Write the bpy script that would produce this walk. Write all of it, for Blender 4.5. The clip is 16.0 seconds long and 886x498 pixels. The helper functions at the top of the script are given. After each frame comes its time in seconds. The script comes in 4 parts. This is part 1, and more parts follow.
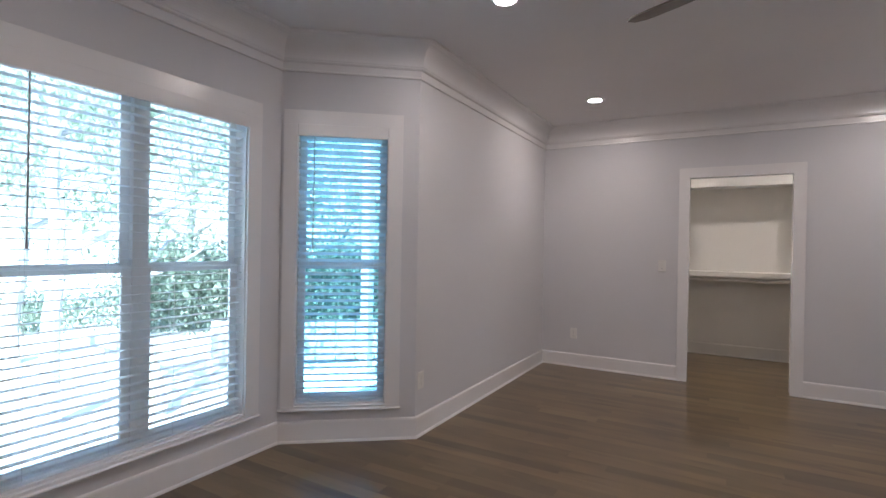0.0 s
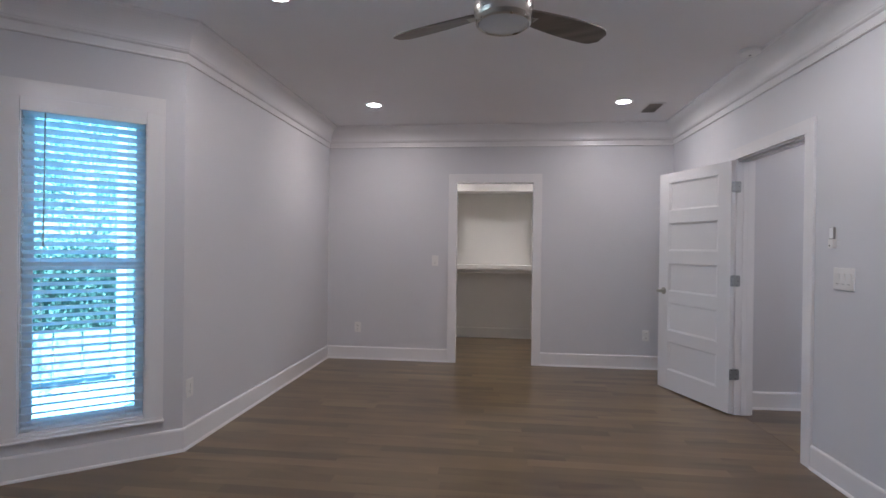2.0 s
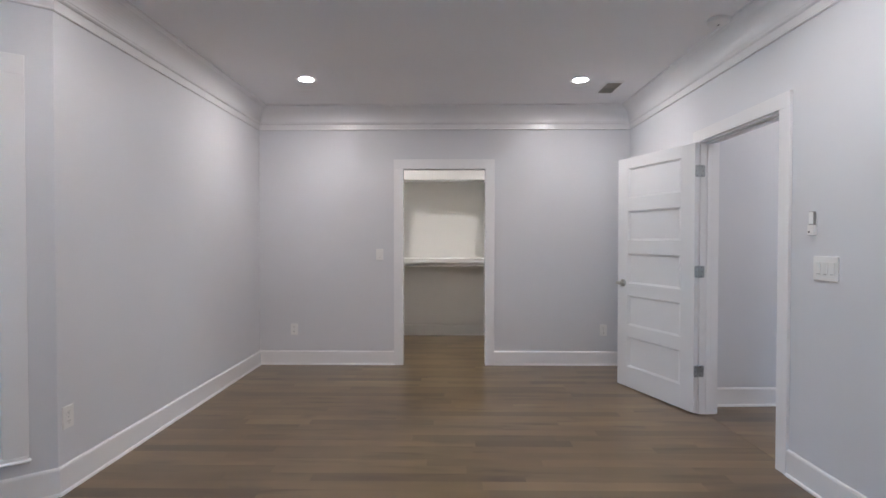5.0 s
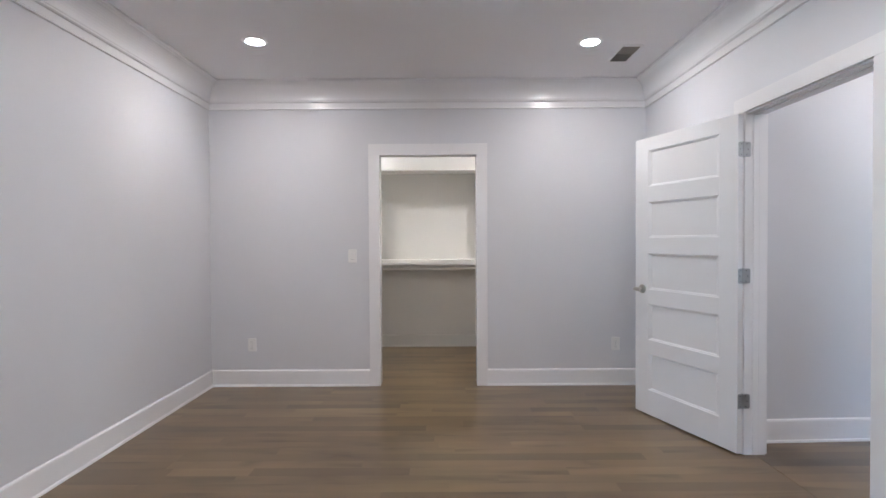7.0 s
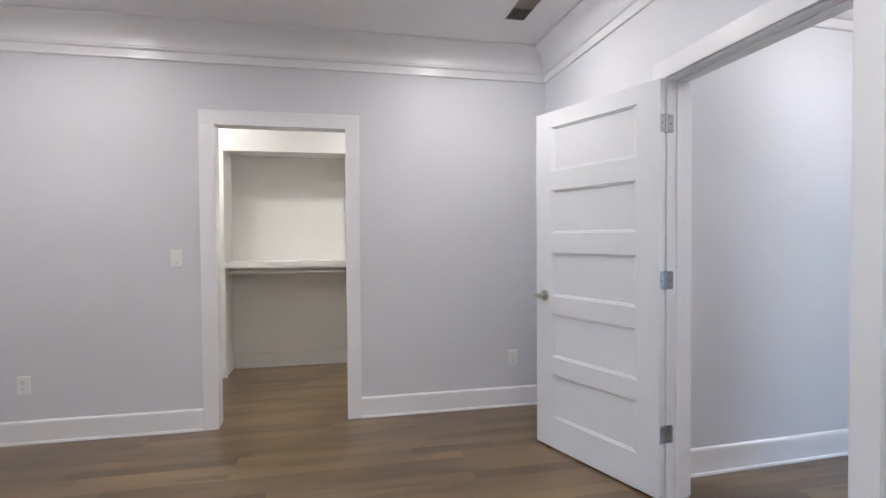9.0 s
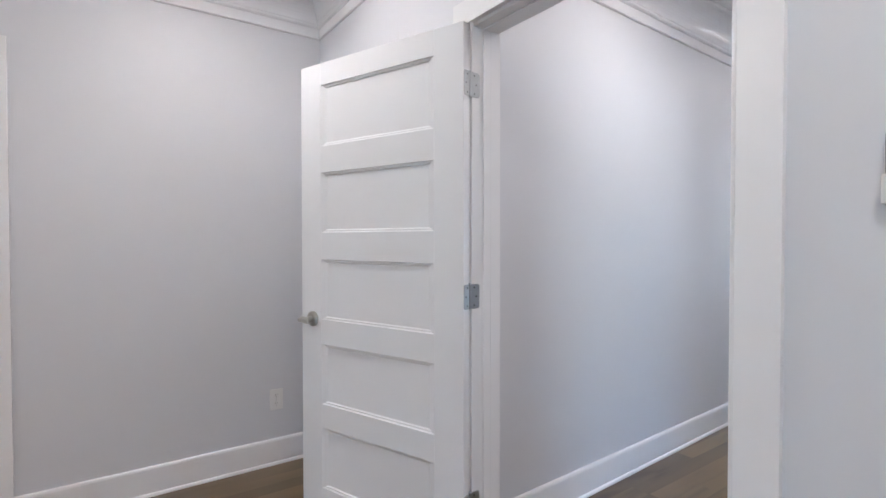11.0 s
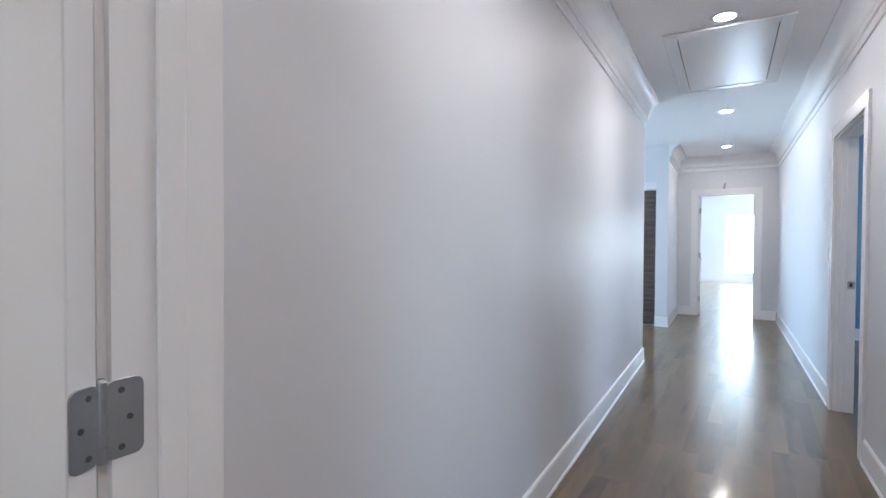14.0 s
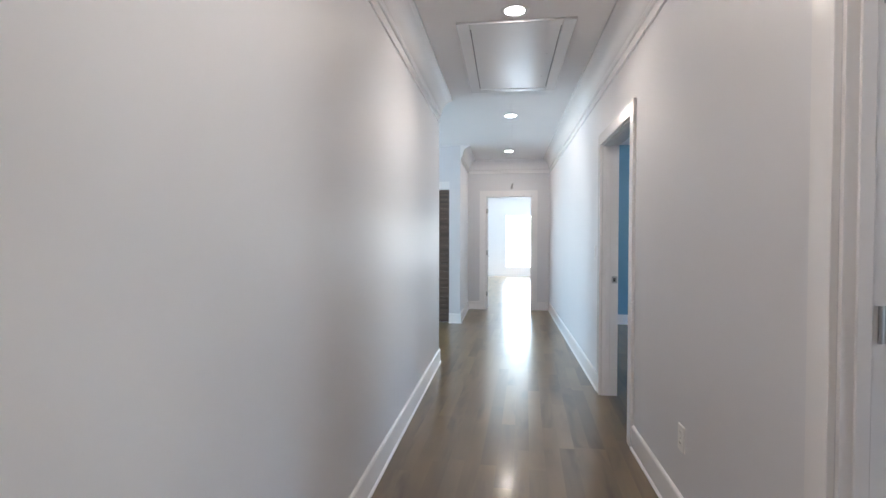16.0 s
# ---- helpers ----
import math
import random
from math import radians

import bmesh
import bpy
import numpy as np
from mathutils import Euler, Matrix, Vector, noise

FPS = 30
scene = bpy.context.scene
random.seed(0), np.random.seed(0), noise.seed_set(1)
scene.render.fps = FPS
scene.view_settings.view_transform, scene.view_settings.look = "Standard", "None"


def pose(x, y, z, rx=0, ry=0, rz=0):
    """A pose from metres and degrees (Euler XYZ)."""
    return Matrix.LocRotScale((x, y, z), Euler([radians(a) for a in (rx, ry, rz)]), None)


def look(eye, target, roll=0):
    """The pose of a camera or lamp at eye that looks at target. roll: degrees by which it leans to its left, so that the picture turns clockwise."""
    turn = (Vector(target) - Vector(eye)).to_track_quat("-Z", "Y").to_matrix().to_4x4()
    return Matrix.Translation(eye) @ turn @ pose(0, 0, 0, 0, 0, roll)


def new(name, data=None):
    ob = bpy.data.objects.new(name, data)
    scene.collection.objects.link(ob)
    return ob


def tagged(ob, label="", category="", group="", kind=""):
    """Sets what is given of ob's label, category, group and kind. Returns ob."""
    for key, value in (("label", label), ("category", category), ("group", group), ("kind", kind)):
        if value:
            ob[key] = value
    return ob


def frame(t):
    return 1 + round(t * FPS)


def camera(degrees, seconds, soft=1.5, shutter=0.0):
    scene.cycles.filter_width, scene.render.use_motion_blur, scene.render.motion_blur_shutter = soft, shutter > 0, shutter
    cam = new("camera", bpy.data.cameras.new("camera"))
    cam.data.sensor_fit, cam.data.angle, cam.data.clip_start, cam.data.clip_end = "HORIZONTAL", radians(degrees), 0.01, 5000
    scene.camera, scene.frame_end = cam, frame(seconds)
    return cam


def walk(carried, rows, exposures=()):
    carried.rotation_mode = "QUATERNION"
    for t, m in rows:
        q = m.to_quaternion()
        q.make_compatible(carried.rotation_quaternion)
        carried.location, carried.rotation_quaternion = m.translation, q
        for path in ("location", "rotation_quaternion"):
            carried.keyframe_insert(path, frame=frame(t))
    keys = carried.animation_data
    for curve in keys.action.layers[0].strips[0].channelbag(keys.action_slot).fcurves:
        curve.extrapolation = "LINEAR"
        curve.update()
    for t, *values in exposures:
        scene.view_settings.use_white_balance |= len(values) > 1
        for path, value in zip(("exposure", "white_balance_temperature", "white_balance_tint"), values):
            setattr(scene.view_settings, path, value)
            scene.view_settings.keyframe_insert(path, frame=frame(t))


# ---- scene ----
cam = camera(83.6, 16.0)
PATH = [
    (0, (0.188, 0.154, 1.325), (-0.805, 1.89, 1.315), 1.0),
    (0.5, (0.228, 0.131, 1.318), (-0.525, 1.984, 1.312), 0.9),
    (1, (0.27, 0.106, 1.325), (-0.269, 2.032, 1.317), 0.8),
    (1.5, (0.311, 0.09, 1.315), (-0.053, 2.056, 1.31), 0.7),
    (2, (0.315, 0.075, 1.316), (0.1, 2.063, 1.31), 0.7),
    (2.5, (0.311, 0.087, 1.305), (0.2, 2.083, 1.3), 0.6),
    (3, (0.305, 0.097, 1.312), (0.254, 2.097, 1.304), 0.5),
    (3.5, (0.3, 0.14, 1.308), (0.275, 2.14, 1.296), 0.4),
    (4, (0.319, 0.242, 1.303), (0.295, 2.242, 1.284), 0.2),
    (6.5, (0.377, 1.109, 1.314), (0.362, 3.108, 1.272), -0.3),
    (7, (0.43, 1.318, 1.294), (0.426, 3.317, 1.262), -0.3),
    (7.5, (0.445, 1.533, 1.296), (0.464, 3.533, 1.258), -0.3),
    (8, (0.431, 1.737, 1.293), (0.547, 3.733, 1.255), -0.3),
    (8.5, (0.52, 1.944, 1.287), (0.788, 3.926, 1.246), -0.4),
    (9, (0.68, 2.154, 1.287), (1.085, 4.112, 1.243), -0.4),
    (9.5, (0.788, 2.339, 1.286), (1.345, 4.259, 1.239), -0.3),
    (10, (0.895, 2.525, 1.285), (1.644, 4.379, 1.237), -0.1),
    (10.2, (0.934, 2.6, 1.28), (1.784, 4.409, 1.237), -0.1),
    (12.5, (1.564, 3.334, 1.276), (3.013, 4.712, 1.228), 0.2),
    (13, (1.712, 3.447, 1.272), (3.253, 4.721, 1.226), 0.1),
    (13.5, (1.848, 3.556, 1.267), (3.465, 4.733, 1.224), 0.1),
    (14, (1.957, 3.677, 1.278), (3.649, 4.742, 1.24), 0.3),
    (14.5, (2.035, 3.739, 1.282), (3.842, 4.595, 1.243), 0.4),
    (15, (2.126, 3.768, 1.286), (4.031, 4.377, 1.245), 0.2),
    (15.5, (2.295, 3.776, 1.292), (4.251, 4.189, 1.251), 0.2),
    (16, (2.46, 3.786, 1.29), (4.432, 4.115, 1.248), 0.1),
]
# light: daylight outside, small ceiling lamps inside
EXPOSURES = [(0.0, 2.52, 5700, 14), (1.5, 2.53, 5350, 14), (3.5, 2.76, 5320, 11), (7.0, 3.21, 5280, 9), (10.0, 3.29, 5300, 9), (12.5, 3.17, 5380, 9), (14.0, 3.05, 5420, 9), (16.0, 2.93, 5950, 9)]
walk(cam, [(t, look(eye, target, roll)) for t, eye, target, roll in PATH], EXPOSURES)

SUN_DIR = Vector((0.30, -0.62, 1.0)).normalized()
world = bpy.data.worlds.new("sky")
scene.world = world
world.use_nodes = True
wn = world.node_tree
sky = wn.nodes.new("ShaderNodeTexSky")
sky.sky_type, sky.sun_disc = "NISHITA", False
sky.sun_elevation = math.asin(SUN_DIR.z)
sky.sun_rotation = math.atan2(SUN_DIR.x, SUN_DIR.y)
wn.links.new(sky.outputs[0], wn.nodes["Background"].inputs[0])
wn.nodes["Background"].inputs[1].default_value = 0.15
sun = new("sun", bpy.data.lights.new("sun", "SUN"))
sun.data.energy, sun.data.angle, sun.data.color = 5.0, radians(0.55), (1.0, 0.95, 0.88)
sun.matrix_world = look((0, 0, 30), Vector((0, 0, 30)) - SUN_DIR)

LAMP_W, HALL_W, CLOSET_W = 1.15, 0.98, 1.28


def lamp(name, eye, target, energy, size, color, shape="DISK", size_y=None):
    ob = new(name, bpy.data.lights.new(name, "AREA"))
    ob.data.shape, ob.data.energy, ob.data.size, ob.data.color = shape, energy, size, color
    if size_y:
        ob.data.size_y = size_y
    ob.matrix_world = look(eye, target)
    return ob


# ---------------------------------------------------------------- materials
def nodes_of(name):
    m = bpy.data.materials.new(name)
    m.use_nodes = True
    t = m.node_tree
    return m, t, t.nodes["Principled BSDF"]


def add(t, kind, **values):
    n = t.nodes.new(kind)
    for k, v in values.items():
        n.inputs[k].default_value = v
    return n


def ramp(t, source, stops):
    r = t.nodes.new("ShaderNodeValToRGB")
    while len(r.color_ramp.elements) < len(stops):
        r.color_ramp.elements.new(0.5)
    for e, (p, c) in zip(r.color_ramp.elements, stops):
        e.position, e.color = p, (*c, 1)
    t.links.new(source, r.inputs[0])
    return r.outputs[0]


def surface(name, color, rough, metal=0.0, vary=0.06, blotch=1.5, grain=180.0, bump=0.03, stretch=(1, 1, 1), rough_vary=0.08, coat=0.0, spec=0.5):
    """A coloured surface with broad blotches, fine grain relief and uneven gloss, laid out in metres."""
    m, t, b = nodes_of(name)
    at = t.nodes.new("ShaderNodeNewGeometry").outputs["Position"]
    mp = add(t, "ShaderNodeMapping", Scale=stretch)
    t.links.new(at, mp.inputs[0])
    big = add(t, "ShaderNodeTexNoise", Scale=blotch, Detail=4.0)
    fine = add(t, "ShaderNodeTexNoise", Scale=grain, Detail=2.0)
    for n in (big, fine):
        t.links.new(mp.outputs[0], n.inputs["Vector"])
    lo = [max(0, c * (1 - vary)) for c in color]
    hi = [min(1, c * (1 + vary)) for c in color]
    t.links.new(ramp(t, big.outputs[0], [(0.3, lo), (0.7, hi)]), b.inputs["Base Color"])
    rr = add(t, "ShaderNodeMapRange")
    rr.inputs["To Min"].default_value, rr.inputs["To Max"].default_value = max(0.02, rough - rough_vary), min(1, rough + rough_vary)
    t.links.new(big.outputs[0], rr.inputs["Value"])
    t.links.new(rr.outputs[0], b.inputs["Roughness"])
    if bump:
        bp = add(t, "ShaderNodeBump", Strength=bump, Distance=0.002)
        t.links.new(fine.outputs[0], bp.inputs["Height"])
        t.links.new(bp.outputs[0], b.inputs["Normal"])
    b.inputs["Metallic"].default_value = metal
    b.inputs["Coat Weight"].default_value = coat
    b.inputs["Specular IOR Level"].default_value = spec
    return m


def wood_floor():
    m, t, b = nodes_of("oak_floor")
    at = t.nodes.new("ShaderNodeNewGeometry")
    info = t.nodes.new("ShaderNodeObjectInfo")
    rnd = t.nodes.new("ShaderNodeMath")
    rnd.operation = "ADD"
    t.links.new(at.outputs["Random Per Island"], rnd.inputs[0])
    t.links.new(info.outputs["Random"], rnd.inputs[1])
    fr = t.nodes.new("ShaderNodeMath")
    fr.operation = "FRACT"
    t.links.new(rnd.outputs[0], fr.inputs[0])
    off = t.nodes.new("ShaderNodeVectorMath")
    off.operation = "SCALE"
    off.inputs[0].default_value = (37.0, 19.0, 11.0)
    t.links.new(fr.outputs[0], off.inputs["Scale"])
    plus = t.nodes.new("ShaderNodeVectorMath")
    plus.operation = "ADD"
    t.links.new(at.outputs["Position"], plus.inputs[0])
    t.links.new(off.outputs[0], plus.inputs[1])
    mp = add(t, "ShaderNodeMapping", Scale=(0.55, 3.2, 1.0))
    t.links.new(plus.outputs[0], mp.inputs[0])
    grain = add(t, "ShaderNodeTexNoise", Scale=2.4, Detail=3.0, Roughness=0.5, Distortion=0.6)
    t.links.new(mp.outputs[0], grain.inputs["Vector"])
    patch = add(t, "ShaderNodeTexNoise", Scale=1.3, Detail=3.0)
    t.links.new(at.outputs["Position"], patch.inputs["Vector"])
    board = ramp(t, fr.outputs[0], [(0.0, (0.108, 0.070, 0.034)), (0.16, (0.140, 0.093, 0.044)), (0.5, (0.158, 0.107, 0.051)), (0.85, (0.172, 0.118, 0.057)), (1.0, (0.198, 0.140, 0.068))])
    streak = ramp(t, grain.outputs[0], [(0.28, (0.60, 0.56, 0.53)), (0.45, (0.97, 0.97, 0.96)), (0.74, (1.16, 1.16, 1.14))])
    mix = t.nodes.new("ShaderNodeMix")
    mix.data_type, mix.blend_type = "RGBA", "MULTIPLY"
    mix.inputs[0].default_value = 1.0
    t.links.new(board, mix.inputs[6])
    t.links.new(streak, mix.inputs[7])
    stain = t.nodes.new("ShaderNodeMix")
    stain.data_type, stain.blend_type = "RGBA", "MULTIPLY"
    stain.inputs[0].default_value = 1.0
    t.links.new(mix.outputs[2], stain.inputs[6])
    t.links.new(ramp(t, patch.outputs[0], [(0.30, (0.76, 0.74, 0.72)), (0.66, (1.12, 1.14, 1.14))]), stain.inputs[7])
    t.links.new(stain.outputs[2], b.inputs["Base Color"])
    rr = add(t, "ShaderNodeMapRange")
    rr.inputs["To Min"].default_value, rr.inputs["To Max"].default_value = 0.28, 0.33
    t.links.new(patch.outputs[0], rr.inputs["Value"])
    t.links.new(rr.outputs[0], b.inputs["Roughness"])
    b.inputs["Specular IOR Level"].default_value = 0.40
    b.inputs["Coat Weight"].default_value = 0.45
    b.inputs["Coat Roughness"].default_value = 0.13
    return m


def leaf_mat(name, dark, light):
    m, t, b = nodes_of(name)
    g = t.nodes.new("ShaderNodeNewGeometry")
    t.links.new(ramp(t, g.outputs["Random Per Island"], [(0.0, dark), (1.0, light)]), b.inputs["Base Color"])
    b.inputs["Roughness"].default_value = 0.5
    tr = t.nodes.new("ShaderNodeBsdfTranslucent")
    tr.inputs[0].default_value = (*light, 1)
    ms = t.nodes.new("ShaderNodeMixShader")
    ms.inputs[0].default_value = 0.35
    t.links.new(b.outputs[0], ms.inputs[1])
    t.links.new(tr.outputs[0], ms.inputs[2])
    t.links.new(ms.outputs[0], t.nodes["Material Output"].inputs[0])
    return m


def slat_mat():
    m, t, b = nodes_of("blind_slat")
    b.inputs["Base Color"].default_value = (0.86, 0.87, 0.88, 1)
    b.inputs["Roughness"].default_value = 0.4
    tr = t.nodes.new("ShaderNodeBsdfTranslucent")
    tr.inputs[0].default_value = (0.90, 0.93, 0.95, 1)
    ms = t.nodes.new("ShaderNodeMixShader")
    ms.inputs[0].default_value = 0.80
    t.links.new(b.outputs[0], ms.inputs[1])
    t.links.new(tr.outputs[0], ms.inputs[2])
    t.links.new(ms.outputs[0], t.nodes["Material Output"].inputs[0])
    return m


def glow(name, color, strength):
    m, t, b = nodes_of(name)
    b.inputs["Base Color"].default_value = (*color, 1)
    b.inputs["Emission Color"].default_value = (*color, 1)
    b.inputs["Emission Strength"].default_value = strength
    return m


def glass_mat(name, tint):
    """A thin pane: clear but tinted, with a weak mirror on top."""
    m, t, b = nodes_of(name)
    clear = t.nodes.new("ShaderNodeBsdfTransparent")
    clear.inputs[0].default_value = (*tint, 1)
    gloss = t.nodes.new("ShaderNodeBsdfGlossy")
    gloss.inputs["Roughness"].default_value = 0.01
    fres = t.nodes.new("ShaderNodeFresnel")
    fres.inputs[0].default_value = 1.35
    ms = t.nodes.new("ShaderNodeMixShader")
    t.links.new(fres.outputs[0], ms.inputs[0])
    t.links.new(clear.outputs[0], ms.inputs[1])
    t.links.new(gloss.outputs[0], ms.inputs[2])
    t.links.new(ms.outputs[0], t.nodes["Material Output"].inputs[0])
    return m


WALL = surface("wall_paint", (0.68, 0.68, 0.708), 0.48, vary=0.025, blotch=0.9, grain=420, bump=0.05, rough_vary=0.03, spec=0.31)
CEIL = surface("ceiling_paint", (0.82, 0.81, 0.82), 0.75, vary=0.025, blotch=0.8, grain=300, bump=0.06)
TRIM = surface("trim_enamel", (0.835, 0.825, 0.835), 0.23, vary=0.008, blotch=2.5, grain=60, bump=0.012, rough_vary=0.015)
DOOR = surface("door_enamel", (0.755, 0.755, 0.77), 0.34, vary=0.008, blotch=2.0, grain=70, bump=0.012, rough_vary=0.015)
CLOSET = surface("closet_paint", (0.71, 0.695, 0.66), 0.55, vary=0.03, blotch=1.2, grain=300, bump=0.05)
CLOSET_TRIM = surface("closet_enamel", (0.80, 0.785, 0.755), 0.35, vary=0.02, blotch=2.0, grain=80, bump=0.03)
# teal colour stands in for blue daylight on the side room's wall
BLUE_LIT = surface("blue_lit_wall", (0.13, 0.27, 0.39), 0.55, vary=0.03, blotch=0.9, grain=420, bump=0.05, rough_vary=0.03)
OAK = wood_floor()
SUBFLOOR = surface("subfloor", (0.10, 0.070, 0.038), 0.8)
VINYL = surface("window_vinyl", (0.86, 0.87, 0.88), 0.4, vary=0.02)
SLAT = slat_mat()
CORD = surface("blind_cord", (0.28, 0.28, 0.28), 0.7, vary=0.05)
LADDER = surface("ladder_cord", (0.75, 0.75, 0.75), 0.7, vary=0.05)
GLASS = glass_mat("window_glass", (0.88, 0.98, 1.0))
BLUE_GLASS = glass_mat("blue_tinted_glass", (0.62, 0.90, 1.0))
NICKEL = surface("satin_nickel", (0.50, 0.48, 0.44), 0.28, metal=1.0, vary=0.05, blotch=8, grain=300, bump=0.01)
STEEL = surface("zinc_hinge", (0.42, 0.43, 0.44), 0.38, metal=1.0, vary=0.08, blotch=20, grain=300, bump=0.02)
SCREW = surface("screw_steel", (0.16, 0.16, 0.16), 0.4, metal=1.0)
PLATE = surface("switch_plastic", (0.80, 0.79, 0.78), 0.35, vary=0.015)
GREY = surface("grey_plastic", (0.30, 0.30, 0.30), 0.5, vary=0.05)
BLACK = surface("black_plastic", (0.02, 0.02, 0.022), 0.45, vary=0.05)
BLADE = surface("fan_blade", (0.175, 0.150, 0.130), 0.45, vary=0.25, blotch=4, grain=60, bump=0.05, stretch=(1, 6, 1))
FROST = surface("frosted_glass", (0.62, 0.64, 0.66), 0.25, vary=0.02)
DARKVENT = surface("vent_dark", (0.05, 0.045, 0.04), 0.7)
VENTM = surface("vent_metal", (0.33, 0.30, 0.27), 0.5, vary=0.05)
BARN = surface("dark_barn_plank", (0.085, 0.058, 0.044), 0.55, vary=0.45, blotch=2.0, grain=30, bump=0.25, stretch=(3, 1, 14))
LED = glow("led_lens", (1.0, 0.97, 0.92), 14.0)
GRASS = surface("pale_dry_lawn", (0.58, 0.56, 0.50), 0.95, vary=0.3, blotch=0.6, grain=40, bump=0.4)
PAVING = surface("pale_concrete", (0.68, 0.67, 0.65), 0.85, vary=0.1, blotch=1.0, grain=60, bump=0.2)
BARK = surface("pale_bark", (0.46, 0.44, 0.41), 0.9, vary=0.35, blotch=6, grain=30, bump=0.6, stretch=(1, 1, 0.25))
LEAF = leaf_mat("leaf_green", (0.15, 0.20, 0.14), (0.30, 0.36, 0.25))
HEDGE = leaf_mat("hedge_green", (0.12, 0.16, 0.125), (0.25, 0.30, 0.225))
FENCE = surface("fence_grey", (0.42, 0.42, 0.43), 0.8, vary=0.15, blotch=2, grain=40, bump=0.2)
POST = surface("post_white", (0.6, 0.61, 0.63), 0.6, vary=0.05)
SIDING = surface("house_siding", (0.55, 0.54, 0.52), 0.7, vary=0.05)


# ---------------------------------------------------------------- mesh helpers
def box(bm, x0, x1, y0, y1, z0, z1, bevel=0.0, seg=1):
    made = bmesh.ops.create_cube(bm, size=1.0, matrix=Matrix.Translation(((x0 + x1) / 2, (y0 + y1) / 2, (z0 + z1) / 2)) @ Matrix.Diagonal((abs(x1 - x0), abs(y1 - y0), abs(z1 - z0), 1)))
    if bevel:
        edges = {e for v in made["verts"] for e in v.link_edges}
        bmesh.ops.bevel(bm, geom=list(edges), offset=bevel, segments=seg, affect="EDGES", profile=0.5)


def tube(bm, a, b, r0, r1=None, seg=16, caps=True):
    a, b = Vector(a), Vector(b)
    d = b - a
    m = Matrix.Translation((a + b) / 2) @ d.to_track_quat("Z", "Y").to_matrix().to_4x4()
    bmesh.ops.create_cone(bm, cap_ends=caps, segments=seg, radius1=r0, radius2=r0 if r1 is None else r1, depth=d.length, matrix=m)


def lathe(bm, profile, seg=32, at=(0, 0, 0)):
    """Turns (radius, height) pairs round the z axis."""
    rings = []
    for r, z in profile:
        rings.append([bm.verts.new((at[0] + r * math.cos(2 * math.pi * k / seg), at[1] + r * math.sin(2 * math.pi * k / seg), at[2] + z)) for k in range(seg)])
    for p, q in zip(rings, rings[1:]):
        for k in range(seg):
            bm.faces.new((p[k], p[(k + 1) % seg], q[(k + 1) % seg], q[k]))
    bm.faces.new(rings[0][::-1])
    bm.faces.new(rings[-1])


def mesh(name, bm, mat, smooth=False):
    bmesh.ops.recalc_face_normals(bm, faces=bm.faces)
    me = bpy.data.meshes.new(name)
    bm.to_mesh(me)
    bm.free()
    me.materials.append(mat)
    if smooth:
        me.shade_smooth()
        me.set_sharp_from_angle(angle=radians(35))
    return me


def part(name, bm, mat, parent=None, label="", smooth=False):
    ob = new(name, mesh(name, bm, mat, smooth))
    ob.parent = parent
    if label:
        ob["label"] = label
    return ob


def shared(name, me, parent, at=(0, 0, 0), turn=(0, 0, 0)):
    ob = new(name, me)
    ob.parent = parent
    ob.location, ob.rotation_euler = at, turn
    return ob


def empty(name, m=Matrix.Identity(4)):
    ob = new(name)
    ob.empty_display_size = 0.1
    ob.matrix_world = m
    return ob


TO_WORLD = [Matrix.Identity(4)]   # frame of the wing that is being built


def along(p0, p1):
    """Frame of a wall: x from p0 to p1, y away from the room, z up. The room lies to the right of the way from p0 to p1."""
    d = (Vector((*p1, 0)) - Vector((*p0, 0)))
    x = d.normalized()
    y = Vector((-x.y, x.x, 0))
    m = Matrix(((x.x, y.x, 0, p0[0]), (x.y, y.y, 0, p0[1]), (0, 0, 1, 0), (0, 0, 0, 1)))
    return TO_WORLD[0] @ m, d.length


def wall(name, p0, p1, thick=0.12, openings=(), mat=None, label="", z1=2.70, ext0=0.0, ext1=0.0):
    m, length = along(p0, p1)
    bm = bmesh.new()
    x = -ext0
    for s0, s1, a, b in sorted(openings):
        if s0 > x:
            box(bm, x, s0, 0, thick, -0.02, z1)
        if a > 0:
            box(bm, s0, s1, 0, thick, -0.02, a)
        box(bm, s0, s1, 0, thick, b, z1)
        x = s1
    box(bm, x, length + ext1, 0, thick, -0.02, z1)
    bmesh.ops.remove_doubles(bm, verts=bm.verts, dist=1e-5)
    ob = part(name, bm, mat or WALL)
    ob.matrix_world = m
    return tagged(ob, label or "pale lavender-grey satin painted plaster wall", "wall", kind="structure")


BASE_PROFILE = [(0, 0), (-0.023, 0), (-0.023, 0.006), (-0.020, 0.013), (-0.014, 0.017), (-0.014, 0.133), (-0.011, 0.142), (-0.005, 0.147), (0, 0.147)]
# a flat frieze with a bead, then one broad cove up to the ceiling
CROWN_PROFILE = [(0, 2.467), (-0.008, 2.467), (-0.013, 2.471), (-0.013, 2.478), (-0.010, 2.481), (-0.011, 2.524), (-0.021, 2.527), (-0.028, 2.533), (-0.029, 2.541)]
CROWN_PROFILE += [(-0.033 - 0.100 * (1 - math.cos(radians(a))), 2.545 + 0.132 * math.sin(radians(a))) for a in range(0, 81, 8)]
CROWN_PROFILE += [(-0.121, 2.679), (-0.132, 2.682), (-0.138, 2.688), (-0.140, 2.6995), (0, 2.6995)]


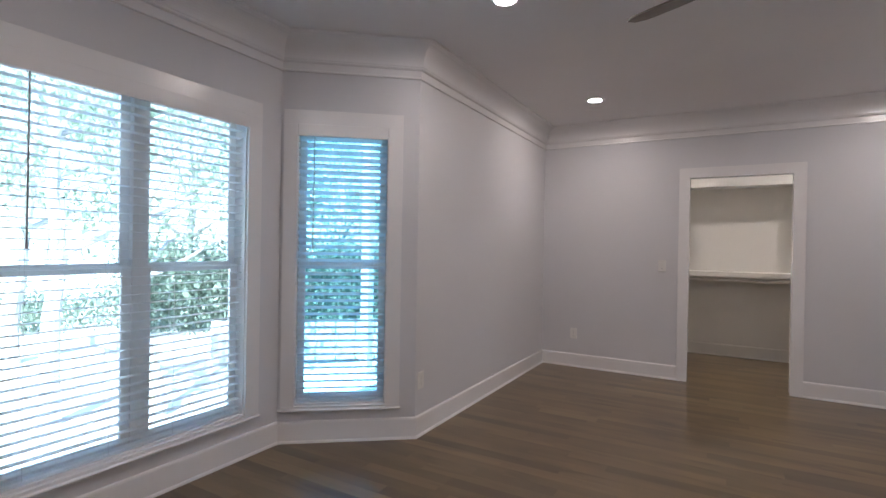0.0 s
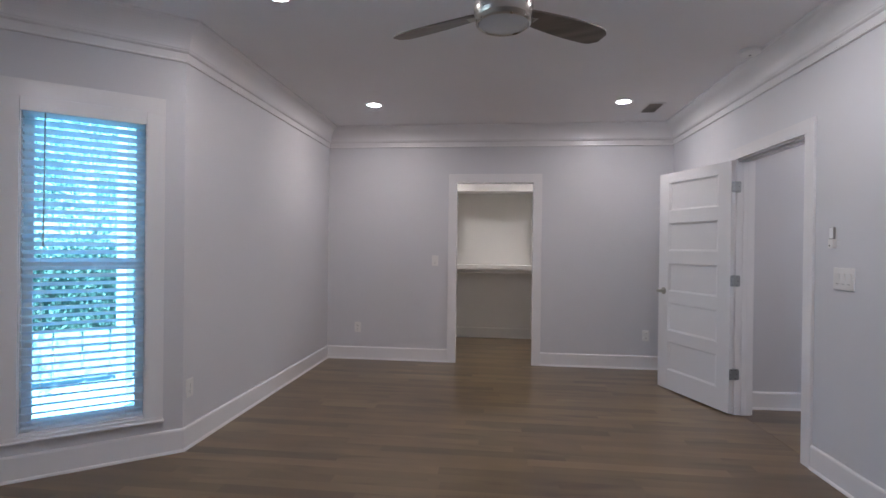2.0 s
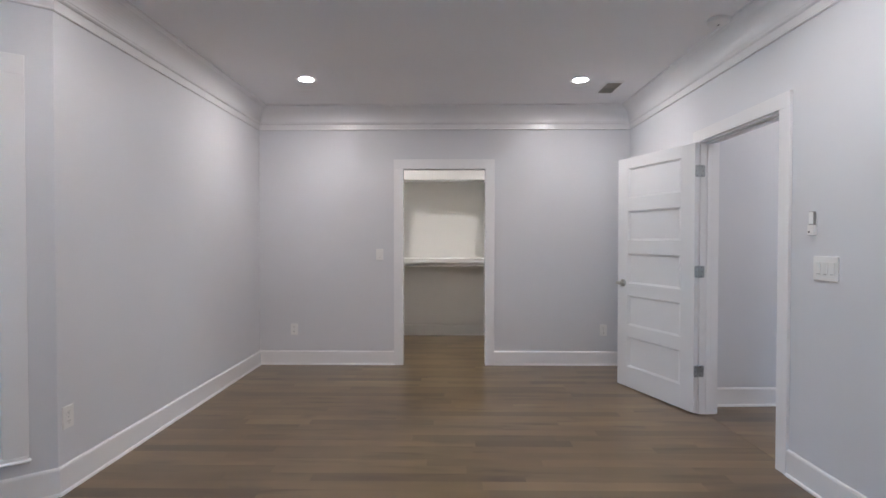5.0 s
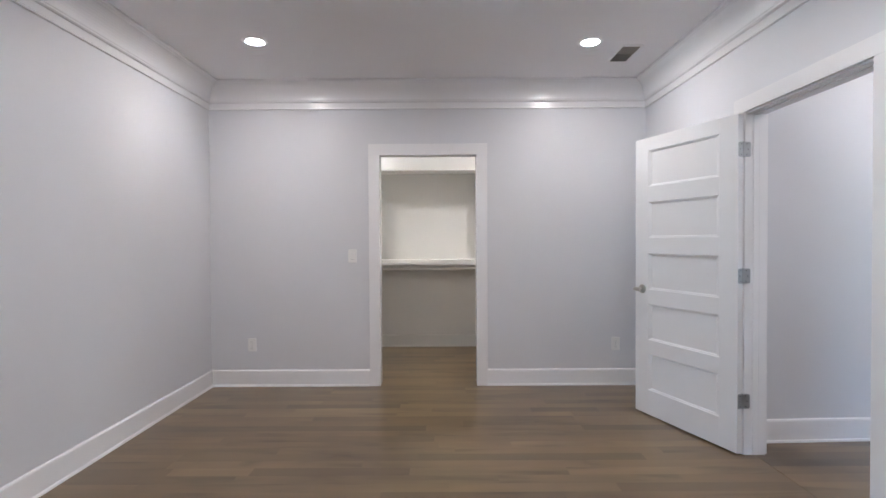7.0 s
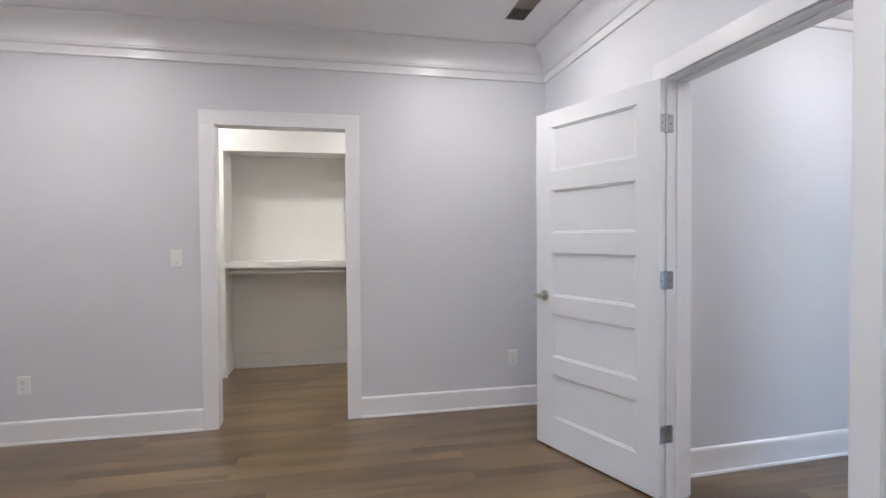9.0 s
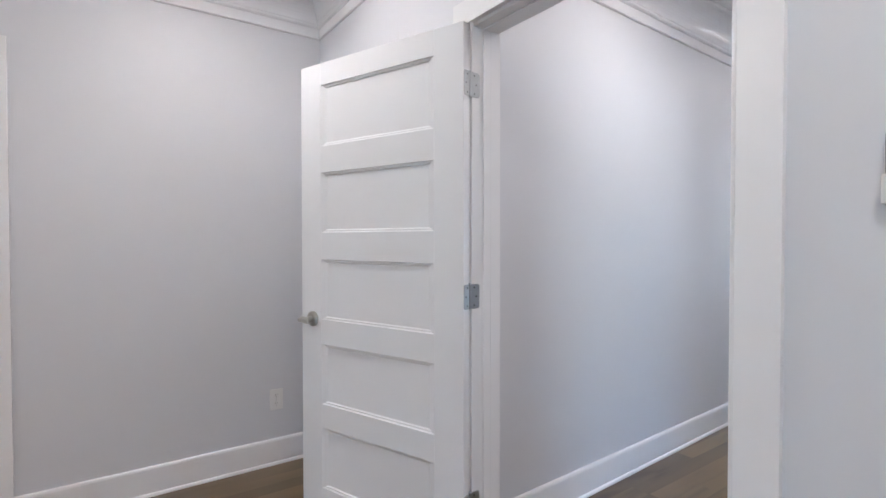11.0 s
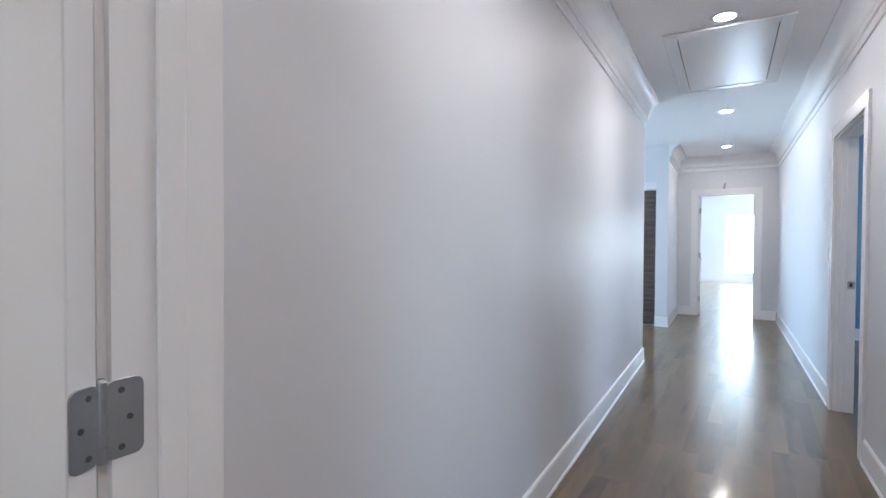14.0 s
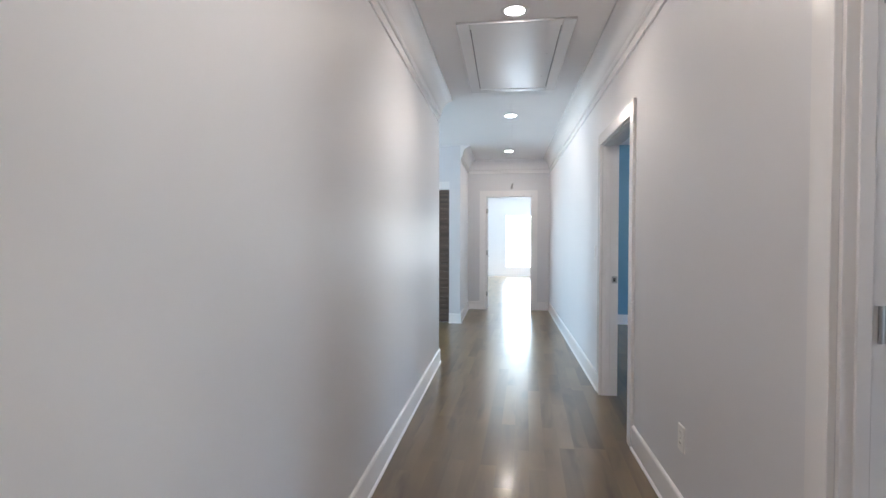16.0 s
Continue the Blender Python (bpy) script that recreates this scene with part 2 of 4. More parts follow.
def run(name, profile, p0, p1, mat, label, category, m0=0.0, m1=0.0, kind="structure"):
    """A moulding of one profile along a wall; m0, m1 lengthen its ends with depth, for mitres round outside corners."""
    m, length = along(p0, p1)
    bm = bmesh.new()
    a = [bm.verts.new((-m0 * -y, y, z)) for y, z in profile]
    b = [bm.verts.new((length + m1 * -y, y, z)) for y, z in profile]
    n = len(profile)
    for k in range(n):
        bm.faces.new((a[k], a[(k + 1) % n], b[(k + 1) % n], b[k]))
    bm.faces.new(a[::-1])
    bm.faces.new(b)
    ob = part(name, bm, mat)
    ob.matrix_world = m
    return tagged(ob, label, category, kind=kind)


def base(p0, p1, m0=0.0, m1=0.0, mat=None):
    return run("baseboard", BASE_PROFILE, p0, p1, mat or TRIM, "white enamel baseboard with a shoe moulding at the floor", "baseboard", m0, m1)


def crown(p0, p1, m0=0.0, m1=0.0):
    return run("crown_moulding", CROWN_PROFILE, p0, p1, TRIM, "glossy white built-up crown moulding below the ceiling", "crown moulding", m0, m1)


def casing(p0, p1, s0, s1, top, wide=0.098, mat=None):
    """Flat door trim on the room side of a wall, round the opening s0..s1."""
    m, _ = along(p0, p1)
    root = empty("door_trim", m)
    for name, a in (("side_casing", (s0 - wide, s0, -0.018, 0, 0, top)), ("side_casing", (s1, s1 + wide, -0.018, 0, 0, top)), ("head_casing", (s0 - wide, s1 + wide, -0.0182, 0, top, top + wide))):
        bm = bmesh.new()
        box(bm, *a, bevel=0.0012)
        part(name, bm, mat or TRIM, root)
    return tagged(root, "flat white enamel trim boards round a doorway", "door trim", kind="structure")


def jamb(p0, p1, s0, s1, top, thick, stop_at, mat=None, front=0.0015):
    """The lining of a doorway, with its door stop at the depth stop_at."""
    m, _ = along(p0, p1)
    root = empty("door_frame", m)
    t = 0.018
    for name, a in (("side_jamb", (s0 - 0.004, s0 + t - 0.006, front, thick - 0.0015, 0, top)), ("side_jamb", (s1 - t + 0.006, s1 + 0.004, front, thick - 0.0015, 0, top)), ("head_jamb", (s0 + t - 0.006, s1 - t + 0.006, 0.0015, thick - 0.0015, top - t + 0.006, top + 0.004))):
        bm = bmesh.new()
        box(bm, *a)
        part(name, bm, mat or TRIM, root)
    i = t - 0.006
    for a in ((s0 + i, s0 + i + 0.007, stop_at, stop_at + 0.036, 0, top - i), (s1 - i - 0.007, s1 - i, stop_at, stop_at + 0.036, 0, top - i), (s0 + i + 0.007, s1 - i - 0.007, stop_at, stop_at + 0.036, top - i - 0.007, top - i)):
        bm = bmesh.new()
        box(bm, *a, bevel=0.0025)
        part("door_stop", bm, mat or TRIM, root)
    return tagged(root, "white enamel door lining with a thin stop strip", "door frame", kind="structure")


def cased_lining(p0, p1, s0, s1, top, thick):
    """The lining of a doorway that has no door: three flat boards set back a hair from the trim."""
    m, _ = along(p0, p1)
    root = empty("door_frame", m)
    for name, a in (("side_jamb", (s0 - 0.0178, s0 - 0.003, 0.0015, thick - 0.0005, 0, top)), ("side_jamb", (s1 + 0.003, s1 + 0.0178, 0.0015, thick - 0.0005, 0, top)), ("head_jamb", (s0 - 0.0178, s1 + 0.0178, 0.0015, thick - 0.0005, top + 0.003, top + 0.0178))):
        bm = bmesh.new()
        box(bm, *a)
        part(name, bm, TRIM, root)
    return tagged(root, "plain white enamel lining of the closet doorway", "door frame", kind="structure")


# ---------------------------------------------------------------- plan
XL, XR, YN, YS, H = -1.660, 2.232, 5.745, -1.30, 2.70
XH = XR + 0.12                      # hall side of the entry wall
BAY = [(XL, 0.092), (-2.380, 0.655), (-2.380, 2.465), (XL, 3.033)]
HN, HS, XE, XP = 4.462, 2.995, 7.540, 9.96   # hall walls, end of its north wall, pilaster
XF = 11.52                          # far wall of the hall
E0, E1, DOOR_H, ENTRY_H = 3.386, 4.290, 2.060, 2.051   # entry opening
C0, C1 = -0.141, 0.719              # closet opening
TB = math.tan(math.atan2(0.720, 0.568) / 2)

# the bedroom, clockwise
wall("wall_west_1", (XL, YS), BAY[0], ext0=0.12)
wall("wall_bay_south", BAY[0], BAY[1], thick=0.12)
big = wall("wall_bay_west", BAY[1], BAY[2], thick=0.12, openings=[(0.325, 1.543, 0.262, 2.110)], ext0=0.06, ext1=0.06)
small = wall("wall_bay_north", BAY[2], BAY[3], thick=0.12, openings=[(0.107, 0.705, 0.245, 2.118)], ext0=0.0)
wall("wall_west_2", BAY[3], (XL, YN), ext1=0.12)
wall("wall_north", (XL, YN), (XR, YN), openings=[(C0 - XL - 0.018, C1 - XL + 0.018, -1, DOOR_H + 0.018)], ext0=0.12)
wall("wall_east", (XR, YN), (XR, YS), openings=[(YN - E1, YN - E0, -1, ENTRY_H)], ext1=0.12)
wall("wall_south", (XR, YS), (XL, YS), ext0=0.12, ext1=0.12)

base((XL, YS), BAY[0], m1=TB)
base(BAY[0], BAY[1], m0=TB)
base(BAY[1], BAY[2])
base(BAY[2], BAY[3], m1=TB)
base(BAY[3], (XL, YN), m0=TB)
base((XL, YN), (C0 - 0.098, YN))
base((C1 + 0.098, YN), (XR, YN))
base((XR, YN), (XR, E1 + 0.088))
base((XR, E0 - 0.088), (XR, YS))
base((XR, YS), (XL, YS))
crown((XL, YS), BAY[0], m1=TB)
crown(BAY[0], BAY[1], m0=TB)
crown(BAY[1], BAY[2])
crown(BAY[2], BAY[3], m1=TB)
crown(BAY[3], (XL, YN), m0=TB)
crown((XL, YN), (XR, YN))
crown((XR, YN), (XR, YS))
crown((XR, YS), (XL, YS))
casing((XL, YN), (XR, YN), C0 - XL, C1 - XL, DOOR_H)
cased_lining((XL, YN), (XR, YN), C0 - XL, C1 - XL, DOOR_H, 0.12)
casing((XR, YN), (XR, YS), YN - E1, YN - E0, ENTRY_H, wide=0.088)
jamb((XR, YN), (XR, YS), YN - E1, YN - E0, ENTRY_H, 0.12, 0.040, front=-0.008)

HALL = Matrix.Translation((XH, 3.84, 0)) @ Matrix.Rotation(radians(2.3), 4, "Z") @ Matrix.Translation((-XH, -3.84, 0))   # the hall runs a little askew
FD0, FD1 = 3.310, 4.150             # door at its far end
TO_WORLD[0] = HALL
# the hall: north wall, its end, pilaster, far wall, south wall
wall("wall_hall_north", (XH - 0.03, HN), (XE, HN), thick=0.12, ext0=0.0)
wall("wall_hall_end", (XP, HN), (XF, HN), thick=0.168)
wall("wall_hall_east", (XF, HN), (XF, HS), openings=[(HN - FD1, HN - FD0, -1, DOOR_H)], ext0=1.6, ext1=2.0)
A0, A1, B0, B1 = 2.905, 3.745, 5.695, 6.660   # side doors in the south wall
wall("wall_hall_south", (XF, HS), (XH - 0.03, HS), openings=[(XF - A1, XF - A0, -1, DOOR_H), (XF - B1, XF - B0, -1, DOOR_H)], thick=0.13)
base((XH, HN), (XE + 0.0, HN), m1=1.0)
base((XE, HN), (XE, 9.2), m0=1.0)
base((XP, 4.632), (XP, HN), m1=1.0)
base((XP, HN), (XF, HN), m0=1.0)
base((XF, HN), (XF, FD1 + 0.098))
base((XF, FD0 - 0.098), (XF, HS))
base((XF, HS), (B1 + 0.098, HS))
base((B0 - 0.098, HS), (A1 + 0.098, HS))
base((A0 - 0.098, HS), (XH, HS))
crown((XH, HN), (XE - 0.05, HN))
crown((XP, HN), (XF, HN))
crown((XF, HN), (XF, HS))
crown((XF, HS), (XH, HS))
casing((XF, HN), (XF, HS), HN - FD1, HN - FD0, DOOR_H)
jamb((XF, HN), (XF, HS), HN - FD1, HN - FD0, DOOR_H, 0.12, 0.04)
for a, b in ((A0, A1), (B0, B1)):
    casing((XF, HS), (XH, HS), XF - b, XF - a, DOOR_H, wide=0.088)
    jamb((XF, HS), (XH, HS), XF - b, XF - a, DOOR_H, 0.13, 0.03)
TO_WORLD[0] = Matrix.Identity(4)
# hall side of the entry wall
base((XH, HS), (XH, E0 - 0.088))
crown((XH, HS), (XH, HN))
casing((XH, HS), (XH, HN), E0 - HS, E1 - HS, ENTRY_H, wide=0.088)

# the closet
KX0, KX1, KN = -1.10, 1.75, 7.400
wall("wall_closet_west", (KX0, YN + 0.12), (KX0, KN), mat=CLOSET, label="warm grey painted closet wall")
wall("wall_closet_north", (KX0, KN), (KX1, KN), mat=CLOSET, label="warm grey painted closet wall", ext0=0.12, ext1=0.12)
wall("wall_closet_east", (KX1, KN), (KX1, YN + 0.12), mat=CLOSET, label="warm grey painted closet wall")
wall("wall_closet_south", (KX1, YN + 0.1215), (KX0, YN + 0.1215), thick=0.001, openings=[(KX1 - C1 - 0.018, KX1 - C0 + 0.018, -1, DOOR_H + 0.018)], mat=CLOSET, label="warm grey painted closet wall")
base((-0.372, KN), (0.952, KN), mat=CLOSET)

TO_WORLD[0] = HALL
# foyer, far room and side rooms that the hall opens into
wall("wall_foyer_west", (XE, HN + 0.12), (XE, 9.2))
wall("wall_foyer_north", (XE, 9.2), (12.2, 9.2), openings=[(0.5, 4.2, 0.25, 2.45)])
wall("wall_foyer_east", (XP + 0.07, 6.0), (XP + 0.07, HN + 0.168), thick=0.10)
wall("wall_foyer_return", (12.2, 6.0), (XP + 0.07, 6.0), thick=0.10)
wall("wall_foyer_far_east", (12.2, 9.2), (12.2, 6.0))
FX = 19.6
wall("wall_far_north", (XF + 0.12, 6.0), (FX, 6.0), openings=[(2.0, 5.0, 0.32, 2.08)])
wall("wall_far_east", (FX, 6.0), (FX, 1.0), openings=[(2.24, 3.60, 0.32, 2.08)])
wall("wall_far_south", (FX, 1.0), (XF + 0.12, 1.0))
wall("wall_side_a_east", (5.10, HS - 0.13), (5.10, -1.3), thick=0.06)
wall("wall_side_b_west", (5.16, -1.3), (5.16, HS - 0.13), thick=0.06)
wall("wall_side_south", (10.2, -1.3), (XH, -1.3), openings=[(1.0, 3.4, 0.6, 2.1), (6.9, 7.8, 0.6, 2.1)])
# the blue light on this wall is put into its colour
wall("wall_side_b_east", (10.2, HS - 0.13), (10.2, -1.3), mat=BLUE_LIT, label="side room wall with dim blue daylight put into its colour")
base((10.2, HS - 0.13), (10.2, -1.3))

TO_WORLD[0] = Matrix.Identity(4)

# ceiling: one flat slab over the whole storey
bm = bmesh.new()
box(bm, -2.6, 19.9, -1.6, 10.0, H, H + 0.15)
tagged(part("ceiling", bm, CEIL), "flat matt off-white plaster ceiling", "ceiling", kind="structure")


# ---------------------------------------------------------------- windows
def window(name, m, s0, s1, z0, z1, units, label, glass, edge=0.100):
    """A double-hung window in a wall's frame: trim, sill, frame, mullions, two sashes and two panes a unit."""
    root = empty(name, m)
    w = 0.100

    def bar(kind, mat, *a, bevel=0.0012):
        bm = bmesh.new()
        box(bm, *a, bevel=bevel)
        return part(kind, bm, mat, root)

    bar("side_casing", TRIM, s0 - edge, s0, -0.019, 0, z0, z1)
    bar("side_casing", TRIM, s1, s1 + w, -0.019, 0, z0, z1)
    bar("head_casing", TRIM, s0 - edge, s1 + w, -0.0192, 0, z1, z1 + w - 0.005)
    bar("bottom_casing", TRIM, s0 - edge, s1 + w, -0.0192, 0, z0 - 0.016, z0)
    bar("sill", TRIM, s0 - w - 0.006, s1 + w + 0.008, -0.032, 0, z0 - 0.034, z0 - 0.016, bevel=0.006)
    for a, b in ((s0 - 0.002, s0 + 0.006), (s1 - 0.006, s1 + 0.002)):
        bar("jamb_liner", TRIM, a, b, 0.001, 0.119, z0, z1, bevel=0)
    bar("head_liner", TRIM, s0 + 0.006, s1 - 0.006, 0.001, 0.119, z1 - 0.014, z1 + 0.002, bevel=0)
    bar("sill_liner", TRIM, s0 + 0.006, s1 - 0.006, 0.001, 0.119, z0 - 0.002, z0 + 0.014, bevel=0)
    zm = (z0 + z1) / 2 - 0.005
    step = (s1 - s0 - 0.012) / units
    for k in range(units):
        a, b = s0 + 0.006 + k * step, s0 + 0.006 + (k + 1) * step
        if k:
            bar("mullion", VINYL, a - 0.028, a + 0.028, 0.062, 0.118, z0 + 0.014, z1 - 0.014)
        a, b = a + (0.028 if k else 0), b - (0.028 if k < units - 1 else 0)
        for y0, lo, hi in ((0.070, z0 + 0.016, zm + 0.018), (0.094, zm - 0.018, z1 - 0.016)):
            y1 = y0 + 0.022
            sash = empty("sash")
            sash.parent = root
            f = 0.046
            for q in ((a, a + f, y0, y1, lo, hi), (b - f, b, y0, y1, lo, hi), (a + f, b - f, y0, y1, lo, lo + 0.05), (a + f, b - f, y0, y1, hi - 0.036, hi)):
                bm = bmesh.new()
                box(bm, *q, bevel=0.003)
                part("sash_rail", bm, VINYL, sash)
            bm = bmesh.new()
            box(bm, a + f - 0.004, b - f + 0.004, y0 + 0.009, y0 + 0.013, lo + 0.046, hi - 0.032)
            part("pane", bm, glass, sash)
        bar("sash_lock", VINYL, (a + b) / 2 - 0.03, (a + b) / 2 + 0.03, 0.062, 0.078, zm + 0.018, zm + 0.028)
    return tagged(root, label, "window", kind="structure")


def blind(m, s0, s1, z0, z1, tilt, ladders, wand, label, gap=0.018):
    """A horizontal slat blind with valance, slats, ladder cords, bottom rail and tilt wand."""
    root = empty("window_blind", m)
    bm = bmesh.new()
    box(bm, s0 + 0.002, s1 - 0.002, -0.026, -0.014, z1 - 0.078, z1 + 0.003, bevel=0.003, seg=2)
    part("valance", bm, TRIM, root, "white moulded valance")
    bm = bmesh.new()
    box(bm, s0 + 0.02, s1 - 0.02, 0.010, 0.052, z1 - 0.055, z1 - 0.015, bevel=0.002)
    part("headrail", bm, VINYL, root)
    pitch, wide, a, b = 0.0455, 0.050, s0 + gap, s1 - gap
    bm = bmesh.new()
    rows = []
    for k in range(5):
        v = -wide / 2 + wide * k / 4
        h = 0.0022 * (1 - (2 * v / wide) ** 2)
        rows.append([bm.verts.new((x, v, h + o)) for x in (a, b) for o in (0.0013, -0.0013)])
    for p, q in zip(rows, rows[1:]):
        bm.faces.new((p[0], p[2], q[2], q[0]))
        bm.faces.new((p[1], q[1], q[3], p[3]))
        bm.faces.new((p[0], q[0], q[1], p[1]))
        bm.faces.new((p[2], p[3], q[3], q[2]))
    bm.faces.new((rows[0][0], rows[0][1], rows[0][3], rows[0][2]))
    bm.faces.new((rows[-1][0], rows[-1][2], rows[-1][3], rows[-1][1]))
    me = mesh("slat", bm, SLAT)
    low = z0 + 0.028
    n = int((z1 - 0.09 - low - 0.02) / pitch)
    for k in range(n + 1):
        shared("slat", me, root, (0, 0.034, low + 0.035 + k * pitch), (radians(-tilt + random.uniform(-0.8, 0.8)), 0, 0))
    bm = bmesh.new()
    box(bm, a, b, 0.012, 0.056, low - 0.012, low + 0.006, bevel=0.004, seg=2)
    part("bottom_rail", bm, SLAT, root)
    for s in ladders:
        for y in (0.010, 0.058):
            bm = bmesh.new()
            tube(bm, (s, y, low), (s, y, z1 - 0.05), 0.0009, seg=6)
            part("ladder_cord", bm, LADDER, root)
    bm = bmesh.new()
    tube(bm, (wand, -0.004, z1 - 0.07), (wand - 0.004, -0.006, z1 - 0.80), 0.0038, seg=8)
    tube(bm, (wand - 0.004, -0.006, z1 - 0.80), (wand - 0.004, -0.006, z1 - 0.825), 0.0055, seg=8)
    part("tilt_wand", bm, CORD, root, "slim grey tilt wand")
    return tagged(root, label, "window blind")


window("window_1", big.matrix_world.copy(), 0.325, 1.543, 0.262, 2.110, 2, "white twin double-hung window in flat white trim", GLASS)
blind(big.matrix_world.copy(), 0.325, 1.543, 0.262, 2.110, 2, (0.44, 0.78, 1.10, 1.42), 0.445, "wide white slat blind lowered with open slats in the twin window")
window("window_2", small.matrix_world.copy(), 0.107, 0.705, 0.245, 2.118, 1, "narrow white double-hung window with blue-tinted glass", BLUE_GLASS, 0.088)
blind(small.matrix_world.copy(), 0.107, 0.705, 0.245, 2.118, 27, (0.20, 0.61), 0.217, "narrow white slat blind lowered, slats tilted open in the side window", 0.0075)


# ---------------------------------------------------------------- doors
PANELS = ((1.946, 1.684), (1.570, 1.311), (1.194, 0.933), (0.826, 0.563), (0.460, 0.194))


def panel_leaf(root, width, height, thick=0.035, stile=0.128):
    """A five-panel door leaf: x along its width, faces at y = 0 and y = thick; each panel sunk into the rails."""
    bm = bmesh.new()
    box(bm, 0, stile, 0, thick, 0.012, height, bevel=0.0015)
    part("stile", bm, DOOR, root)
    bm = bmesh.new()
    box(bm, width - stile, width, 0, thick, 0.012, height, bevel=0.0015)
    part("stile", bm, DOOR, root)
    edges = [height] + [z for p in PANELS for z in p] + [0.012]
    for hi, lo in zip(edges[::2], edges[1::2]):
        bm = bmesh.new()
        box(bm, stile - 0.0005, width - stile + 0.0005, 0.0003, thick - 0.0003, lo, hi)
        part("rail", bm, DOOR, root)
    for hi, lo in PANELS:
        bm = bmesh.new()
        x0, x1 = stile, width - stile
        for sgn, y in ((1, 0.0), (-1, thick)):
            rings = []
            for inset, wide, depth in ((0.0, 0.0, 0.0), (0.003, 0.012, 0.0045), (0.010, 0.016, 0.0055), (0.013, 0.028, 0.0100), (0.016, 0.030, 0.0105)):
                yy = y + sgn * depth
                rings.append([bm.verts.new(c) for c in ((x0 + wide, yy, lo + inset), (x1 - wide, yy, lo + inset), (x1 - wide, yy, hi - inset), (x0 + wide, yy, hi - inset))])
            for p, q in zip(rings, rings[1:]):
                for k in range(4):
                    bm.faces.new((p[k], p[(k + 1) % 4], q[(k + 1) % 4], q[k]))
            bm.faces.new(rings[-1])
        part("panel", bm, DOOR, root)


def lever(root, x, z, thick, toward):
    """A lever handle on both faces; the lever points along x in the way of toward."""
    for y, out in ((0.0, -1), (thick, 1)):
        rose = empty("door_handle")
        rose.parent = root
        rose["label"] = "satin nickel lever handle"
        bm = bmesh.new()
        tube(bm, (x, y, z), (x, y + out * 0.007, z), 0.033, seg=32)
        tube(bm, (x, y + out * 0.007, z), (x, y + out * 0.012, z), 0.033, 0.026, seg=32)
        part("rose", bm, NICKEL, rose, smooth=True)
        bm = bmesh.new()
        tube(bm, (x, y + out * 0.010, z), (x, y + out * 0.042, z), 0.012, seg=20)
        part("neck", bm, NICKEL, rose, smooth=True)
        bm = bmesh.new()
        pts = [(0.020 * -toward, 0.0145, -0.002), (0.0, 0.015, -0.001), (0.022 * toward, 0.0135, 0.0), (0.035 * toward, 0.012, -0.001), (0.043 * toward, 0.009, -0.003)]
        rings = []
        for dx, half, dz in pts:
            rings.append([bm.verts.new((x + dx, y + out * (0.044 + 0.0065 * math.cos(a) - 0.10 * abs(dx) * 0.1), z + dz + half * math.sin(a))) for a in [2 * math.pi * k / 12 for k in range(12)]])
        for p, q in zip(rings, rings[1:]):
            for k in range(12):
                bm.faces.new((p[k], p[(k + 1) % 12], q[(k + 1) % 12], q[k]))
        bm.faces.new(rings[0][::-1])
        bm.faces.new(rings[-1])
        part("lever", bm, NICKEL, rose, smooth=True)


def plate_outline(w, h, r, seg=5):
    pts = []
    for cx, cy, a0 in ((w / 2 - r, h / 2 - r, 0), (-w / 2 + r, h / 2 - r, 90), (-w / 2 + r, -h / 2 + r, 180), (w / 2 - r, -h / 2 + r, 270)):
        pts += [(cx + r * math.cos(radians(a0 + 90 * k / seg)), cy + r * math.sin(radians(a0 + 90 * k / seg))) for k in range(seg + 1)]
    return pts


def rounded(bm, m, w, h, d, r):
    """A rounded plate w x h, d thick, in the frame m (its x and y across, z out)."""
    pts = plate_outline(w, h, r)
    a = [bm.verts.new(m @ Vector((x, y, 0))) for x, y in pts]
    b = [bm.verts.new(m @ Vector((x, y, d * 0.6))) for x, y in pts]
    k = 1 - 2 * d * 0.4 / max(w, h)
    c = [bm.verts.new(m @ Vector((x * k, y * k, d))) for x, y in pts]
    n = len(pts)
    for p, q in ((a, b), (b, c)):
        for i in range(n):
            bm.faces.new((p[i], p[(i + 1) % n], q[(i + 1) % n], q[i]))
    bm.faces.new(a[::-1])
    bm.faces.new(c)


def face_on(at, out, up=(0, 0, 1)):
    """A frame whose z points along out and whose y points up."""
    z = Vector(out).normalized()
    y = Vector(up)
    x = y.cross(z).normalized()
    return Matrix(((x.x, y.x, z.x, at[0]), (x.y, y.y, z.y, at[1]), (x.z, y.z, z.z, at[2]), (0, 0, 0, 1)))


def hinge(root, z, door_m, jamb_m):
    """A butt hinge with rounded leaves; the two frames stand at the leaf centres on the door's edge and on the jamb."""
    h = empty("hinge")
    h.parent = root
    h["label"] = "zinc butt hinge with rounded corners"
    for m, wide in ((door_m, 0.034), (jamb_m, 0.041)):
        bm = bmesh.new()
        mm = m @ Matrix.Translation((0, z, 0))
        rounded(bm, mm, wide, 0.089, 0.0024, 0.010)
        part("hinge_leaf", bm, STEEL, h)
        for dx, dz in ((-0.004, 0.032), (0.005, 0.0), (-0.004, -0.032)):
            bm = bmesh.new()
            c = mm @ Vector((dx, dz, 0.0022))
            o = (mm.to_3x3() @ Vector((0, 0, 1))) * 0.0009
            tube(bm, c, c + o, 0.0036, seg=10)
            part("screw", bm, SCREW, h)
    return h


